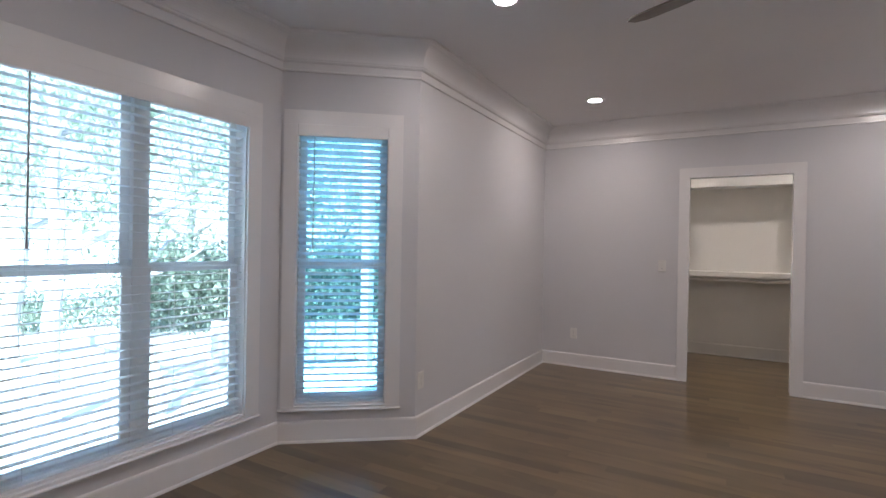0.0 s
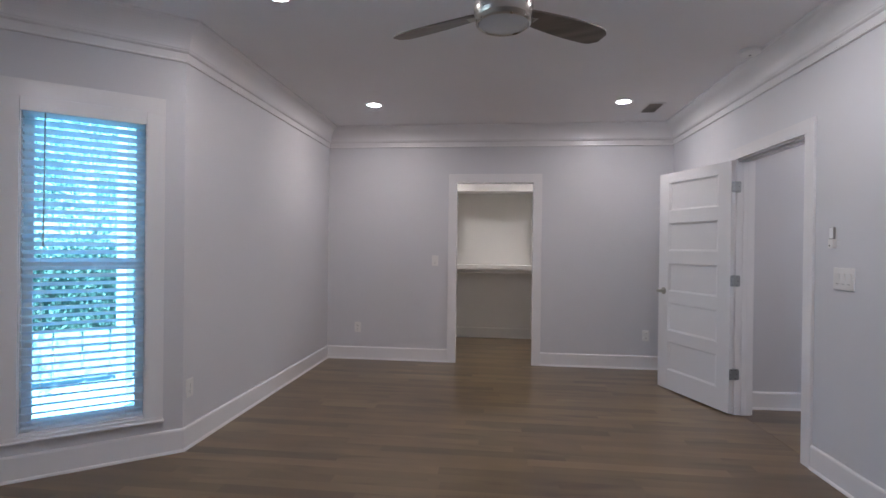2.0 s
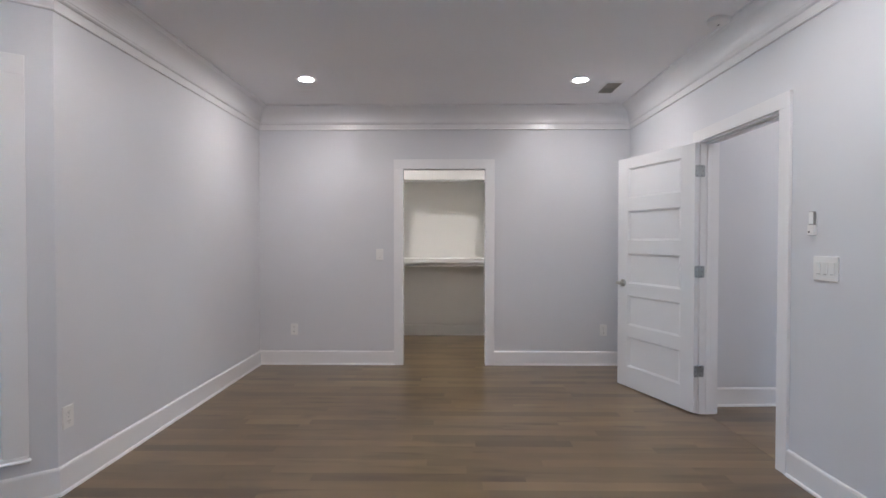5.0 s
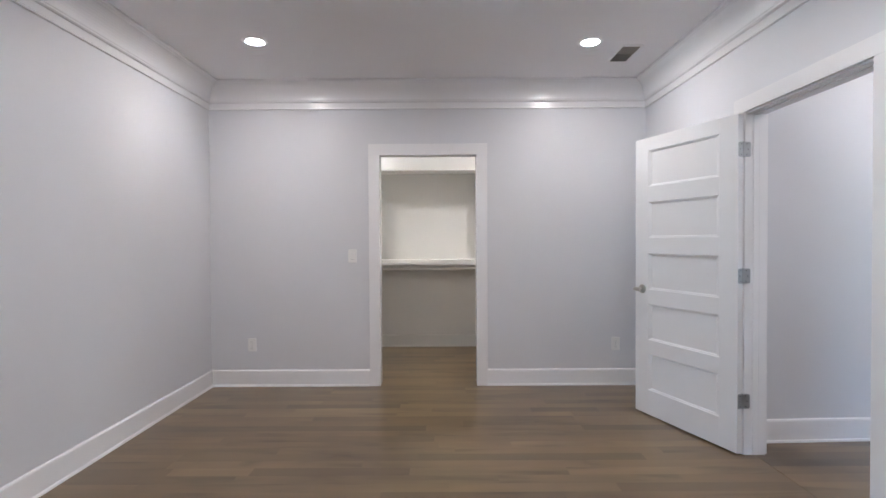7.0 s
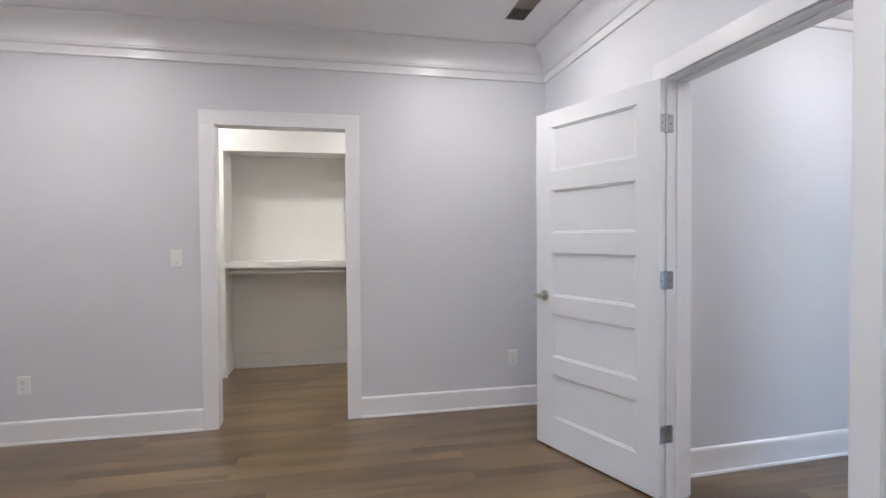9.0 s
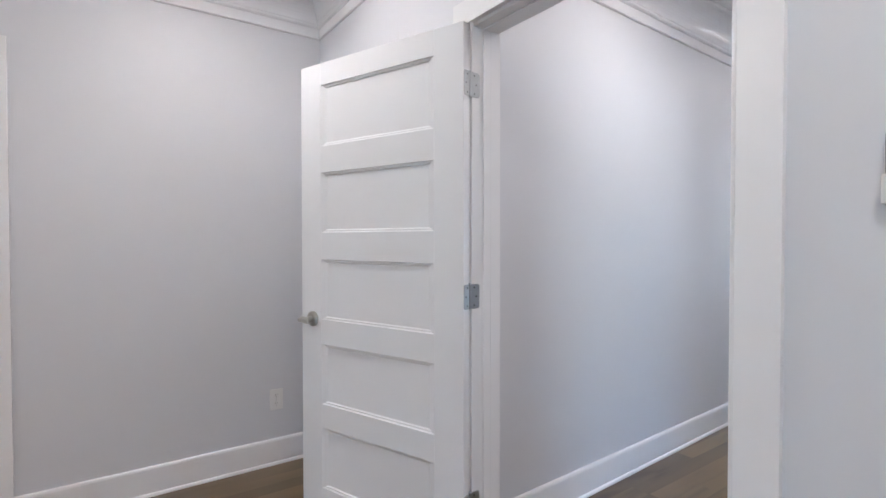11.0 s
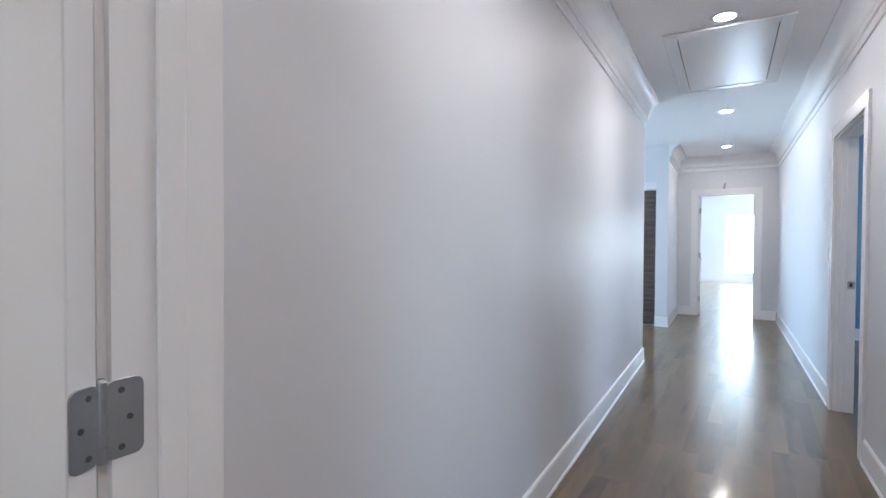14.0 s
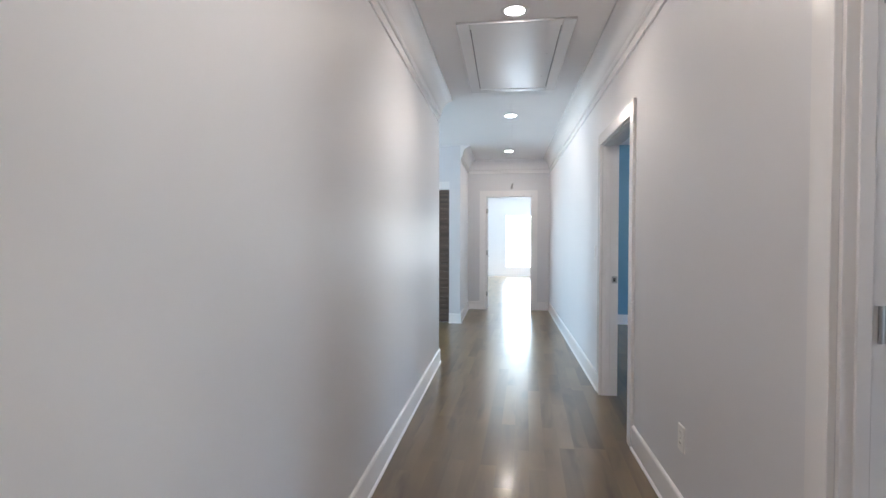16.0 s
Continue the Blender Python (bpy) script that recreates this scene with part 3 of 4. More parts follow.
# entry door, swung back into the room
G, F = Vector((2.176, 4.2645, 0)), Vector((1.881, 5.072, 0))
width = (F - G).length
dx = (F - G).normalized()
dy = Vector((dx.y, -dx.x, 0))   # away from the visible face, towards the wall behind
if dy.x < 0:
    dy = -dy
m = Matrix(((dx.x, dy.x, 0, G.x), (dx.y, dy.y, 0, G.y), (0, 0, 1, 0), (0, 0, 0, 1)))
door = empty("door_1", m)
panel_leaf(door, width, 2.040)
lever(door, width - 0.074, 0.932, 0.035, 1)
for z in (0.325, 1.076, 1.830):
    inv = m.inverted()
    edge = face_on((-0.0002, 0.0180, 0), (-1, 0, 0))
    pin = inv @ face_on((2.2365, E1 - 0.0125, 0), (0, -1, 0))
    hg = hinge(door, z, edge, pin)
    bm = bmesh.new()
    c = inv @ Vector((2.2135, E1 - 0.0125, z))
    for k in range(5):
        tube(bm, c + Vector((0, 0, -0.0445 + 0.0178 * k + 0.0005)), c + Vector((0, 0, -0.0445 + 0.0178 * (k + 1) - 0.0005)), 0.0058, seg=12)
    part("knuckle", bm, STEEL, hg, smooth=True)
    bm = bmesh.new()
    tube(bm, c - Vector((0, 0, 0.0460)), c + Vector((0, 0, 0.0455)), 0.0040, seg=10)
    tube(bm, c + Vector((0, 0, 0.0450)), c + Vector((0, 0, 0.0485)), 0.0062, 0.0040, seg=12)
    part("pin", bm, STEEL, hg, smooth=True)
bm = bmesh.new()
rounded(bm, face_on((width + 0.0002, 0.0175, 0.932), (1, 0, 0)), 0.024, 0.056, 0.0015, 0.004)
part("latch_plate", bm, NICKEL, door)
tagged(door, "white five-panel door standing open into the bedroom", "door", kind="structure")

# the far door of the hall, swung back into the far room
m2 = HALL @ pose(XF + 0.125, FD1 - 0.016, 0, 0, 0, 5) @ Matrix.Translation((0, -0.035, 0))
fdoor = empty("door_2", m2)
panel_leaf(fdoor, 0.80, 2.040)
lever(fdoor, 0.74, 0.945, 0.035, -1)
for z in (0.27, 1.03, 1.80):
    hinge(fdoor, z, face_on((-0.0002, 0.0175, 0), (-1, 0, 0)), m2.inverted() @ HALL @ face_on((XF + 0.100, FD1 - 0.0135, 0), (0, -1, 0)))
tagged(fdoor, "white five-panel door open into the bright far room", "door", kind="structure")


def strike(at, out, wing=Matrix.Identity(4)):
    root = empty("strike_plate", wing @ face_on(at, out))
    bm = bmesh.new()
    rounded(bm, Matrix.Identity(4), 0.045, 0.058, 0.0018, 0.008)
    part("plate", bm, STEEL, root)
    # no real hole: a black block gives the dark inside it
    bm = bmesh.new()
    box(bm, -0.010, 0.008, -0.014, 0.014, 0.0012, 0.0024)
    part("latch_hole", bm, BLACK, root)
    return tagged(root, "metal strike plate let into a white door jamb", "strike plate")


def jamb_hinge(at, out, wing):
    """The jamb half of a butt hinge: rounded leaf, three screws and the knuckle at its inner edge."""
    root = empty("door_hinge", wing @ face_on(at, out))
    bm = bmesh.new()
    rounded(bm, Matrix.Identity(4), 0.041, 0.089, 0.0024, 0.010)
    part("hinge_leaf", bm, STEEL, root)
    for dx, dz in ((-0.004, 0.032), (0.005, 0.0), (-0.004, -0.032)):
        bm = bmesh.new()
        tube(bm, (dx, dz, 0.0022), (dx, dz, 0.0031), 0.0036, seg=10)
        part("screw", bm, SCREW, root)
    bm = bmesh.new()
    tube(bm, (-0.0225, -0.0445, 0.003), (-0.0225, 0.0445, 0.003), 0.0058, seg=12)
    part("knuckle", bm, STEEL, root, smooth=True)
    return tagged(root, "zinc door hinge with rounded corners on a white jamb", "hinge", "hinges of the side doorway")


for z in (0.300, 1.090, 1.880):
    jamb_hinge((A1 - 0.0125, HS - 0.107, z), (-1, 0, 0), HALL)
strike((B1 - 0.0125, HS - 0.100, 0.955), (-1, 0, 0), HALL)
strike((XH - 0.10, E0 + 0.0125, 0.955), (0, 1, 0))


# ---------------------------------------------------------------- floor: slab and boards
bm = bmesh.new()
box(bm, -2.5, 19.9, -1.45, 9.9, -0.16, -0.0125)
floor = tagged(part("floor", bm, SUBFLOOR), "medium brown satin oak strip floor", "floor", kind="structure")
ROW = 0.092


def bay_west(y):
    if y < BAY[0][1] or y > BAY[3][1]:
        return XL - 0.03
    if y < BAY[1][1]:
        return XL + (BAY[1][0] - XL) * (y - BAY[0][1]) / (BAY[1][1] - BAY[0][1]) - 0.05
    if y > BAY[2][1]:
        return BAY[2][0] + (XL - BAY[2][0]) * (y - BAY[2][1]) / (BAY[3][1] - BAY[2][1]) - 0.05
    return BAY[1][0] - 0.05


def spans(y):
    """Stretches of x that the boards cover in the row at y."""
    out = []
    if YS <= y < YN + 0.06:
        out.append((bay_west(y), XR + 0.06))
    if YN + 0.06 <= y < KN:
        out.append((KX0, KX1))
    out.append((XR + 0.06, 19.7))
    return out


PLANKS = {}


def plank_points(length):
    """A tight-jointed board: its sides run straight down to the subfloor."""
    t = 0.0118
    v = [(0, 0, -t), (length, 0, -t), (length, ROW, -t), (0, ROW, -t), (0, 0, 0), (length, 0, 0), (length, ROW, 0), (0, ROW, 0)]
    f = [(0, 1, 5, 4), (1, 2, 6, 5), (2, 3, 7, 6), (3, 0, 4, 7), (4, 5, 6, 7), (3, 2, 1, 0)]
    return v, f


def plank_mesh(length):
    key = round(length, 2)
    if key not in PLANKS:
        me = bpy.data.meshes.new("plank")
        me.from_pydata(*(lambda vf: (vf[0], [], vf[1]))(plank_points(key)))
        me.materials.append(OAK)
        PLANKS[key] = me
    return PLANKS[key]


rng = random.Random(7)
verts, faces, single = [], [], 0
y = YS
while y < 9.6:
    for xa, xb in spans(y + ROW / 2):
        x = xa
        first = rng.uniform(0.15, 1.2)
        while x < xb - 0.005:
            length = round(min(first if first else rng.uniform(0.45, 1.5), xb - x), 2)
            first = 0
            if xb - x - length < 0.12:
                length = round(xb - x, 2)
            length = max(length, 0.02)
            near = (x < XR and 2.75 < y < YN) or (x >= 2.2 and x < 6.4 and HS - 0.1 < y < HN) or (YN <= y < KN and -0.9 < x + length / 2 < 1.3)
            if near and single < 300:
                shared("plank", plank_mesh(length), floor, (x, y, 0))
                single += 1
            else:
                v, f = plank_points(length)
                o = len(verts)
                verts += [(a + x, b + y, c) for a, b, c in v]
                faces += [tuple(i + o for i in q) for q in f]
            x += length
    y += ROW
me = bpy.data.meshes.new("floor_boards")
me.from_pydata(verts, [], faces)
me.materials.append(OAK)
boards = new("floor_boards", me)
boards.parent = floor
tagged(boards, kind="stuff")


# ---------------------------------------------------------------- ceiling fittings
def downlight(at, watts, color=(1.0, 0.765, 0.555), beam=180):
    root = empty("recessed_downlight", pose(*at))
    bm = bmesh.new()
    lathe(bm, [(0.058, -0.001), (0.060, -0.006), (0.080, -0.006), (0.088, -0.001)], 40)
    part("trim_ring", bm, PLATE, root, smooth=True)
    bm = bmesh.new()
    lathe(bm, [(0.060, -0.0052), (0.056, -0.0064), (0.045, -0.0074), (0.025, -0.0080), (0.002, -0.0082)], 40)
    part("lens", bm, LED, root, "glowing white lens", smooth=True)
    lamp("downlight_lamp", (at[0], at[1], at[2] - 0.0095), (at[0], at[1], 0), watts, 0.09, color).data.spread = radians(beam)
    return tagged(root, "round white recessed LED ceiling light, switched on", "ceiling light", "recessed ceiling lights")


for x, y in ((-0.887, 4.808), (1.474, 4.853), (-0.900, 2.700), (1.474, 2.720), (-0.900, 0.570), (1.474, 0.590)):
    downlight((x, y, H), LAMP_W)
# the lamp at 3.300 is added, unseen, to brighten the hall's near end
for x in (3.300, 5.575, 8.210, 10.522):
    downlight(tuple(HALL @ Vector((x, 3.730, H))), HALL_W)
for x in (-0.690, 1.275):
    downlight((x, 6.590, H), CLOSET_W, (1.0, 0.80, 0.60), 150)

# daylight standing in the openings of the rooms that are not looked into
lamp("foyer_window_light", HALL @ Vector((9.0, 9.15, 1.0)), HALL @ Vector((8.7, 4.0, 1.4)), 17, 3.0, (0.60, 0.88, 1.0), "RECTANGLE", 1.6)
lamp("far_window_light", HALL @ Vector((FX + 0.10, 3.08, 1.20)), HALL @ Vector((XF, 3.08, 1.0)), 15, 1.34, (0.86, 0.97, 1.0), "RECTANGLE", 1.74)
# added lamp in an unseen opening, brightens the far room's walls
lamp("far_side_fill_light", HALL @ Vector((XF + 3.6, 6.05, 1.20)), HALL @ Vector((XF + 3.8, 2.0, 0.9)), 26, 2.9, (0.80, 0.96, 1.0), "RECTANGLE", 1.7)
lamp("side_b_window_light", HALL @ Vector((8.0, -1.35, 1.35)), HALL @ Vector((8.0, 3.0, 1.0)), 0.9, 2.3, (0.40, 0.75, 1.0), "RECTANGLE", 1.4)
lamp("side_a_window_light", HALL @ Vector((2.75, -1.35, 1.35)), HALL @ Vector((3.4, 3.0, 1.0)), 0.4, 0.7, (0.86, 0.95, 1.0), "RECTANGLE", 1.4)


def ceiling_fan(at, turn):
    root = empty("ceiling_fan", pose(*at, 0, 0, turn))
    bm = bmesh.new()
    lathe(bm, [(0.068, 0.0375), (0.068, -0.012), (0.045, -0.045), (0.016, -0.055), (0.014, -0.06)], 32)
    part("canopy", bm, NICKEL, root, smooth=True)
    bm = bmesh.new()
    tube(bm, (0, 0, -0.055), (0, 0, -0.115), 0.0125)
    part("downrod", bm, NICKEL, root, smooth=True)
    bm = bmesh.new()
    lathe(bm, [(0.03, -0.108), (0.10, -0.115), (0.122, -0.135), (0.126, -0.185), (0.138, -0.195), (0.140, -0.235), (0.132, -0.255), (0.125, -0.270)], 48)
    part("motor_housing", bm, NICKEL, root, "polished nickel drum housing", smooth=True)
    bm = bmesh.new()
    lathe(bm, [(0.128, -0.268), (0.130, -0.292), (0.122, -0.298), (0.116, -0.292), (0.114, -0.270)], 48)
    part("light_ring", bm, NICKEL, root, smooth=True)
    bm = bmesh.new()
    lathe(bm, [(0.116, -0.280), (0.114, -0.292), (0.090, -0.302), (0.05, -0.308), (0.002, -0.310)], 48)
    part("light_lens", bm, FROST, root, "frosted white glass lens, unlit", smooth=True)
    bm = bmesh.new()
    top, bot = [], []
    n = 14
    for k in range(n + 1):
        u = k / n
        x = 0.135 + 0.495 * u
        half = 0.048 + 0.022 * math.sin(math.pi * min(1, u * 0.75))
        if u > 0.86:
            half *= math.sqrt(max(0.05, 1 - ((u - 0.86) / 0.14) ** 2 * 0.75))
        lead, trail = half, -half
        for side, v in ((0, lead), (1, trail)):
            z = -0.225 - v * math.sin(radians(13))
            (top if side == 0 else bot).append([bm.verts.new((x, v, z + o)) for o in (0.004, -0.004)])
    for k in range(n):
        bm.faces.new((top[k][0], top[k + 1][0], bot[k + 1][0], bot[k][0]))
        bm.faces.new((top[k][1], bot[k][1], bot[k + 1][1], top[k + 1][1]))
        bm.faces.new((top[k][0], top[k][1], top[k + 1][1], top[k + 1][0]))
        bm.faces.new((bot[k][0], bot[k + 1][0], bot[k + 1][1], bot[k][1]))
    bm.faces.new((top[0][0], bot[0][0], bot[0][1], top[0][1]))
    bm.faces.new((top[n][0], top[n][1], bot[n][1], bot[n][0]))
    me = mesh("blade", bm, BLADE)
    bm = bmesh.new()
    box(bm, 0.11, 0.19, -0.022, 0.022, -0.235, -0.228, bevel=0.002)
    tube(bm, (0.150, 0.012, -0.236), (0.150, 0.012, -0.232), 0.005, seg=10)
    iron = mesh("blade_iron", bm, NICKEL)
    for k in range(3):
        shared("blade", me, root, turn=(0, 0, radians(120 * k)))
        shared("blade_iron", iron, root, turn=(0, 0, radians(120 * k)))
    return tagged(root, "three-blade ceiling fan with a nickel drum and dark wood blades", "ceiling fan")


ceiling_fan((0.333, 2.425, H - 0.038), 34.0)


def vent(x0, x1, y0, y1):
    root = empty("ceiling_vent", pose((x0 + x1) / 2, (y0 + y1) / 2, H))
    w, d = (x1 - x0) / 2, (y1 - y0) / 2
    # dark sheet stands in for the shade behind the louvres
    bm = bmesh.new()
    box(bm, -w + 0.01, w - 0.01, -d + 0.01, d - 0.01, -0.003, -0.001)
    part("backing", bm, DARKVENT, root)
    for a in ((-w, w, -d, -d + 0.018, -0.009, -0.001), (-w, w, d - 0.018, d, -0.009, -0.001), (-w, -w + 0.018, -d + 0.018, d - 0.018, -0.009, -0.001), (w - 0.018, w, -d + 0.018, d - 0.018, -0.009, -0.001)):
        bm = bmesh.new()
        box(bm, *a, bevel=0.002)
        part("frame_bar", bm, PLATE, root)
    bm = bmesh.new()
    box(bm, -w + 0.018, w - 0.018, -0.0008, 0.0008, -0.006, 0.004)
    me = mesh("louvre", bm, VENTM)
    n = 17
    for k in range(n):
        shared("louvre", me, root, (0, -d + 0.026 + (2 * d - 0.052) * k / (n - 1), -0.008), (radians(38 if k < n // 2 else -38), 0, 0))
    return tagged(root, "rectangular ceiling air vent with dark angled louvres", "air vent")


vent(1.715, 1.875, 4.905, 5.235)

root = empty("smoke_detector", pose(2.030, 3.690, H))
bm = bmesh.new()
lathe(bm, [(0.062, -0.001), (0.066, -0.010), (0.064, -0.024), (0.050, -0.034), (0.020, -0.037), (0.001, -0.037)], 36)
part("housing", bm, PLATE, root, smooth=True)
bm = bmesh.new()
lathe(bm, [(0.008, -0.0365), (0.008, -0.0395), (0.001, -0.0395)], 16)
part("test_button", bm, GREY, root)
tagged(root, "round white smoke detector on the ceiling", "smoke detector")

# attic hatch with its frame and pull cord
HX0, HX1, HY0, HY1 = 5.798, 7.145, 3.418, 4.024
root = empty("attic_hatch", HALL @ pose(0, 0, H))
for a in ((HX0 - 0.09, HX1 + 0.09, HY0 - 0.085, HY0, -0.016, -0.0005), (HX0 - 0.09, HX1 + 0.09, HY1, HY1 + 0.085, -0.016, -0.0005), (HX0 - 0.09, HX0, HY0, HY1, -0.016, -0.0005), (HX1, HX1 + 0.09, HY0, HY1, -0.016, -0.0005)):
    bm = bmesh.new()
    box(bm, *a, bevel=0.004)
    part("frame_board", bm, TRIM, root)
# black sheet stands in for the shade in the gap round the panel
bm = bmesh.new()
box(bm, HX0, HX1, HY0, HY1, -0.002, -0.0005)
part("gap", bm, BLACK, root)
bm = bmesh.new()
box(bm, HX0 + 0.004, HX1 - 0.007, HY0 + 0.007, HY1 - 0.007, -0.012, -0.0022, bevel=0.001)
part("panel", bm, TRIM, root, "flush glossy white panel")
for x, y in ((6.30, HY0 + 0.06), (6.82, HY0 + 0.06)):
    bm = bmesh.new()
    tube(bm, (x, y, -0.0135), (x, y, -0.0115), 0.006, seg=10)
    part("screw", bm, STEEL, root)
bm = bmesh.new()
tube(bm, (HX1 - 0.20, 3.727, -0.012), (HX1 - 0.20, 3.727, -0.93), 0.0009, seg=6)
part("pull_cord", bm, LADDER, root)
bm = bmesh.new()
tube(bm, (HX1 - 0.20, 3.718, -0.915), (HX1 - 0.20, 3.732, -0.965), 0.007, seg=10)
tube(bm, (HX1 - 0.20, 3.738, -0.945), (HX1 - 0.20, 3.712, -0.958), 0.004, seg=8)
part("cord_handle", bm, GREY, root, "small grey knot handle")
tagged(root, "white attic hatch in a flat frame with a hanging cord", "attic hatch")


# ---------------------------------------------------------------- switches, outlets, cradle
def outlet(at, out, wing=Matrix.Identity(4)):
    root = empty("wall_outlet", wing @ face_on(at, out))
    bm = bmesh.new()
    rounded(bm, Matrix.Identity(4), 0.074, 0.118, 0.006, 0.006)
    part("cover_plate", bm, PLATE, root)
    for dz in (0.0235, -0.0235):
        bm = bmesh.new()
        rounded(bm, Matrix.Translation((0, dz, 0.0055)), 0.034, 0.030, 0.002, 0.010)
        sock = part("socket", bm, PLATE, root)
        # slots are black blocks on the face, coloured as dark as hollows
        bm = bmesh.new()
        for x in (-0.0065, 0.0065):
            box(bm, x - 0.0011, x + 0.0011, dz - 0.001, dz + 0.008, 0.0074, 0.0079)
        tube(bm, (0, dz - 0.008, 0.0074), (0, dz - 0.008, 0.0079), 0.0024, seg=8)
        part("slot", bm, BLACK, sock)
    bm = bmesh.new()
    tube(bm, (0, 0, 0.0055), (0, 0, 0.0070), 0.003, seg=10)
    part("screw", bm, STEEL, root)
    return tagged(root, "white duplex wall outlet above the baseboard", "wall outlet", "wall outlets")


def switch(at, out, gangs, wing=Matrix.Identity(4)):
    root = empty("light_switch", wing @ face_on(at, out))
    bm = bmesh.new()
    rounded(bm, Matrix.Identity(4), 0.074 + 0.046 * (gangs - 1), 0.118 if gangs == 1 else 0.124, 0.006, 0.006)
    part("cover_plate", bm, PLATE, root)
    for k in range(gangs):
        x = 0.046 * (k - (gangs - 1) / 2)
        bm = bmesh.new()
        rounded(bm, Matrix.Translation((x, 0, 0.0055)) @ Matrix.Rotation(radians(3), 4, "X"), 0.033, 0.066, 0.0035, 0.003)
        rocker = part("rocker", bm, PLATE, root)
        bm = bmesh.new()
        box(bm, x - 0.010, x + 0.010, -0.030, -0.027, 0.0076, 0.0084)
        part("marker", bm, GREY, rocker)
    return tagged(root, "white single rocker light switch" if gangs == 1 else "white three-gang rocker switch plate beside the entry", "light switch")


outlet((-1.294, YN, 0.372), (0, -1, 0))
outlet((1.960, YN, 0.368), (0, -1, 0))
outlet((XL, 3.098, 0.385), (1, 0, 0))
outlet((4.770, HS, 0.400), (0, 1, 0), HALL)
switch((-0.389, YN, 1.164), (0, -1, 0), 1)
switch((XR, 3.042, 1.168), (-1, 0, 0), 3)
switch((6.940, HS, 1.170), (0, 1, 0), 1, HALL)

root = empty("fan_remote_holder", face_on((XR, 3.128, 1.400), (-1, 0, 0)))
bm = bmesh.new()
box(bm, -0.022, 0.022, -0.062, -0.010, 0, 0.021, bevel=0.003, seg=2)
box(bm, -0.022, 0.022, -0.012, 0.040, 0, 0.004, bevel=0.001)
part("cradle", bm, PLATE, root)
bm = bmesh.new()
box(bm, -0.018, 0.018, -0.012, 0.060, 0.004, 0.017, bevel=0.003, seg=2)
body = part("remote", bm, GREY, root, "grey handset")
bm = bmesh.new()
rounded(bm, Matrix.Translation((0, 0.026, 0.0168)), 0.030, 0.062, 0.0016, 0.004)
part("keypad", bm, VINYL, body)
bm = bmesh.new()
tube(bm, (-0.008, -0.046, 0.0205), (-0.008, -0.046, 0.0222), 0.005, seg=14)
part("sensor_window", bm, BLACK, root)
tagged(root, "small white fan remote in a wall cradle by the entry", "remote holder")


# ---------------------------------------------------------------- closet
TY, TX = 7.060, -0.372      # front of the shelves, side of the cubby tower
TX2 = 0.952                 # the tower at the other end of the shelf


def cubby_tower(x0, x1):
    root = empty("cubby_tower")
    for a, b in ((x0, x0 + 0.02), (x1 - 0.02, x1)):
        bm = bmesh.new()
        box(bm, a, b, TY + 0.018, KN - 0.001, 0, 2.55)
        part("side_panel", bm, CLOSET_TRIM, root)
    for a, b in ((x0, x0 + 0.054), (x1 - 0.054, x1)):
        bm = bmesh.new()
        box(bm, a, b, TY, TY + 0.018, 0, 2.55, bevel=0.002)
        part("stile", bm, CLOSET_TRIM, root)
    for lo, hi in ((0.0, 0.150), (0.465, 0.530), (1.010, 1.070), (1.550, 1.610), (2.110, 2.55)):
        bm = bmesh.new()
        box(bm, x0 + 0.054, x1 - 0.054, TY + 0.001, TY + 0.018, lo, hi, bevel=0.002)
        part("face_rail", bm, CLOSET_TRIM, root)
        bm = bmesh.new()
        box(bm, x0 + 0.02, x1 - 0.02, TY + 0.018, KN - 0.006, hi - 0.020 if hi < 2 else lo, hi if hi < 2 else lo + 0.02)
        part("shelf", bm, CLOSET_TRIM, root)
    bm = bmesh.new()
    box(bm, x0 + 0.02, x1 - 0.02, KN - 0.006, KN - 0.001, 0, 2.55)
    part("back_panel", bm, CLOSET, root)
    bm = bmesh.new()
    box(bm, x0 - 0.014, x1 + 0.014, TY - 0.014, TY, 0, 0.085, bevel=0.002)
    part("plinth", bm, CLOSET_TRIM, root)
    tagged(root, "built-in off-white cubby tower with empty square shelves", "closet shelving")


cubby_tower(-0.86, TX)
cubby_tower(TX2, 1.44)

root = empty("closet_shelf", pose(0, 0, 0))
bm = bmesh.new()
box(bm, TX + 0.001, TX2 - 0.001, TY + 0.004, KN - 0.001, 1.055, 1.075)
part("board", bm, CLOSET_TRIM, root)
bm = bmesh.new()
box(bm, TX + 0.001, TX2 - 0.001, TY - 0.014, TY + 0.004, 1.018, 1.077, bevel=0.002)
part("nosing", bm, CLOSET_TRIM, root)
bm = bmesh.new()
box(bm, TX + 0.001, TX2 - 0.001, KN - 0.020, KN - 0.001, 0.965, 1.055, bevel=0.002)
part("cleat", bm, CLOSET_TRIM, root)
tagged(root, "long off-white closet shelf with a thick front edge", "shelf")
root = empty("closet_rod", pose(0, 0, 0))
bm = bmesh.new()
tube(bm, (TX + 0.004, 7.13, 0.975), (TX2 - 0.004, 7.13, 0.975), 0.0165, seg=20)
part("rod", bm, CLOSET_TRIM, root, smooth=True)
for x in (TX + 0.001, TX2 - 0.013):
    bm = bmesh.new()
    tube(bm, (x, 7.13, 0.975), (x + 0.012, 7.13, 0.975), 0.03, seg=20)
    part("socket", bm, CLOSET_TRIM, root, smooth=True)
tagged(root, "off-white hanging rod under the closet shelf", "closet rod")
root = empty("upper_cabinet", pose(0, 0, 0))
bm = bmesh.new()
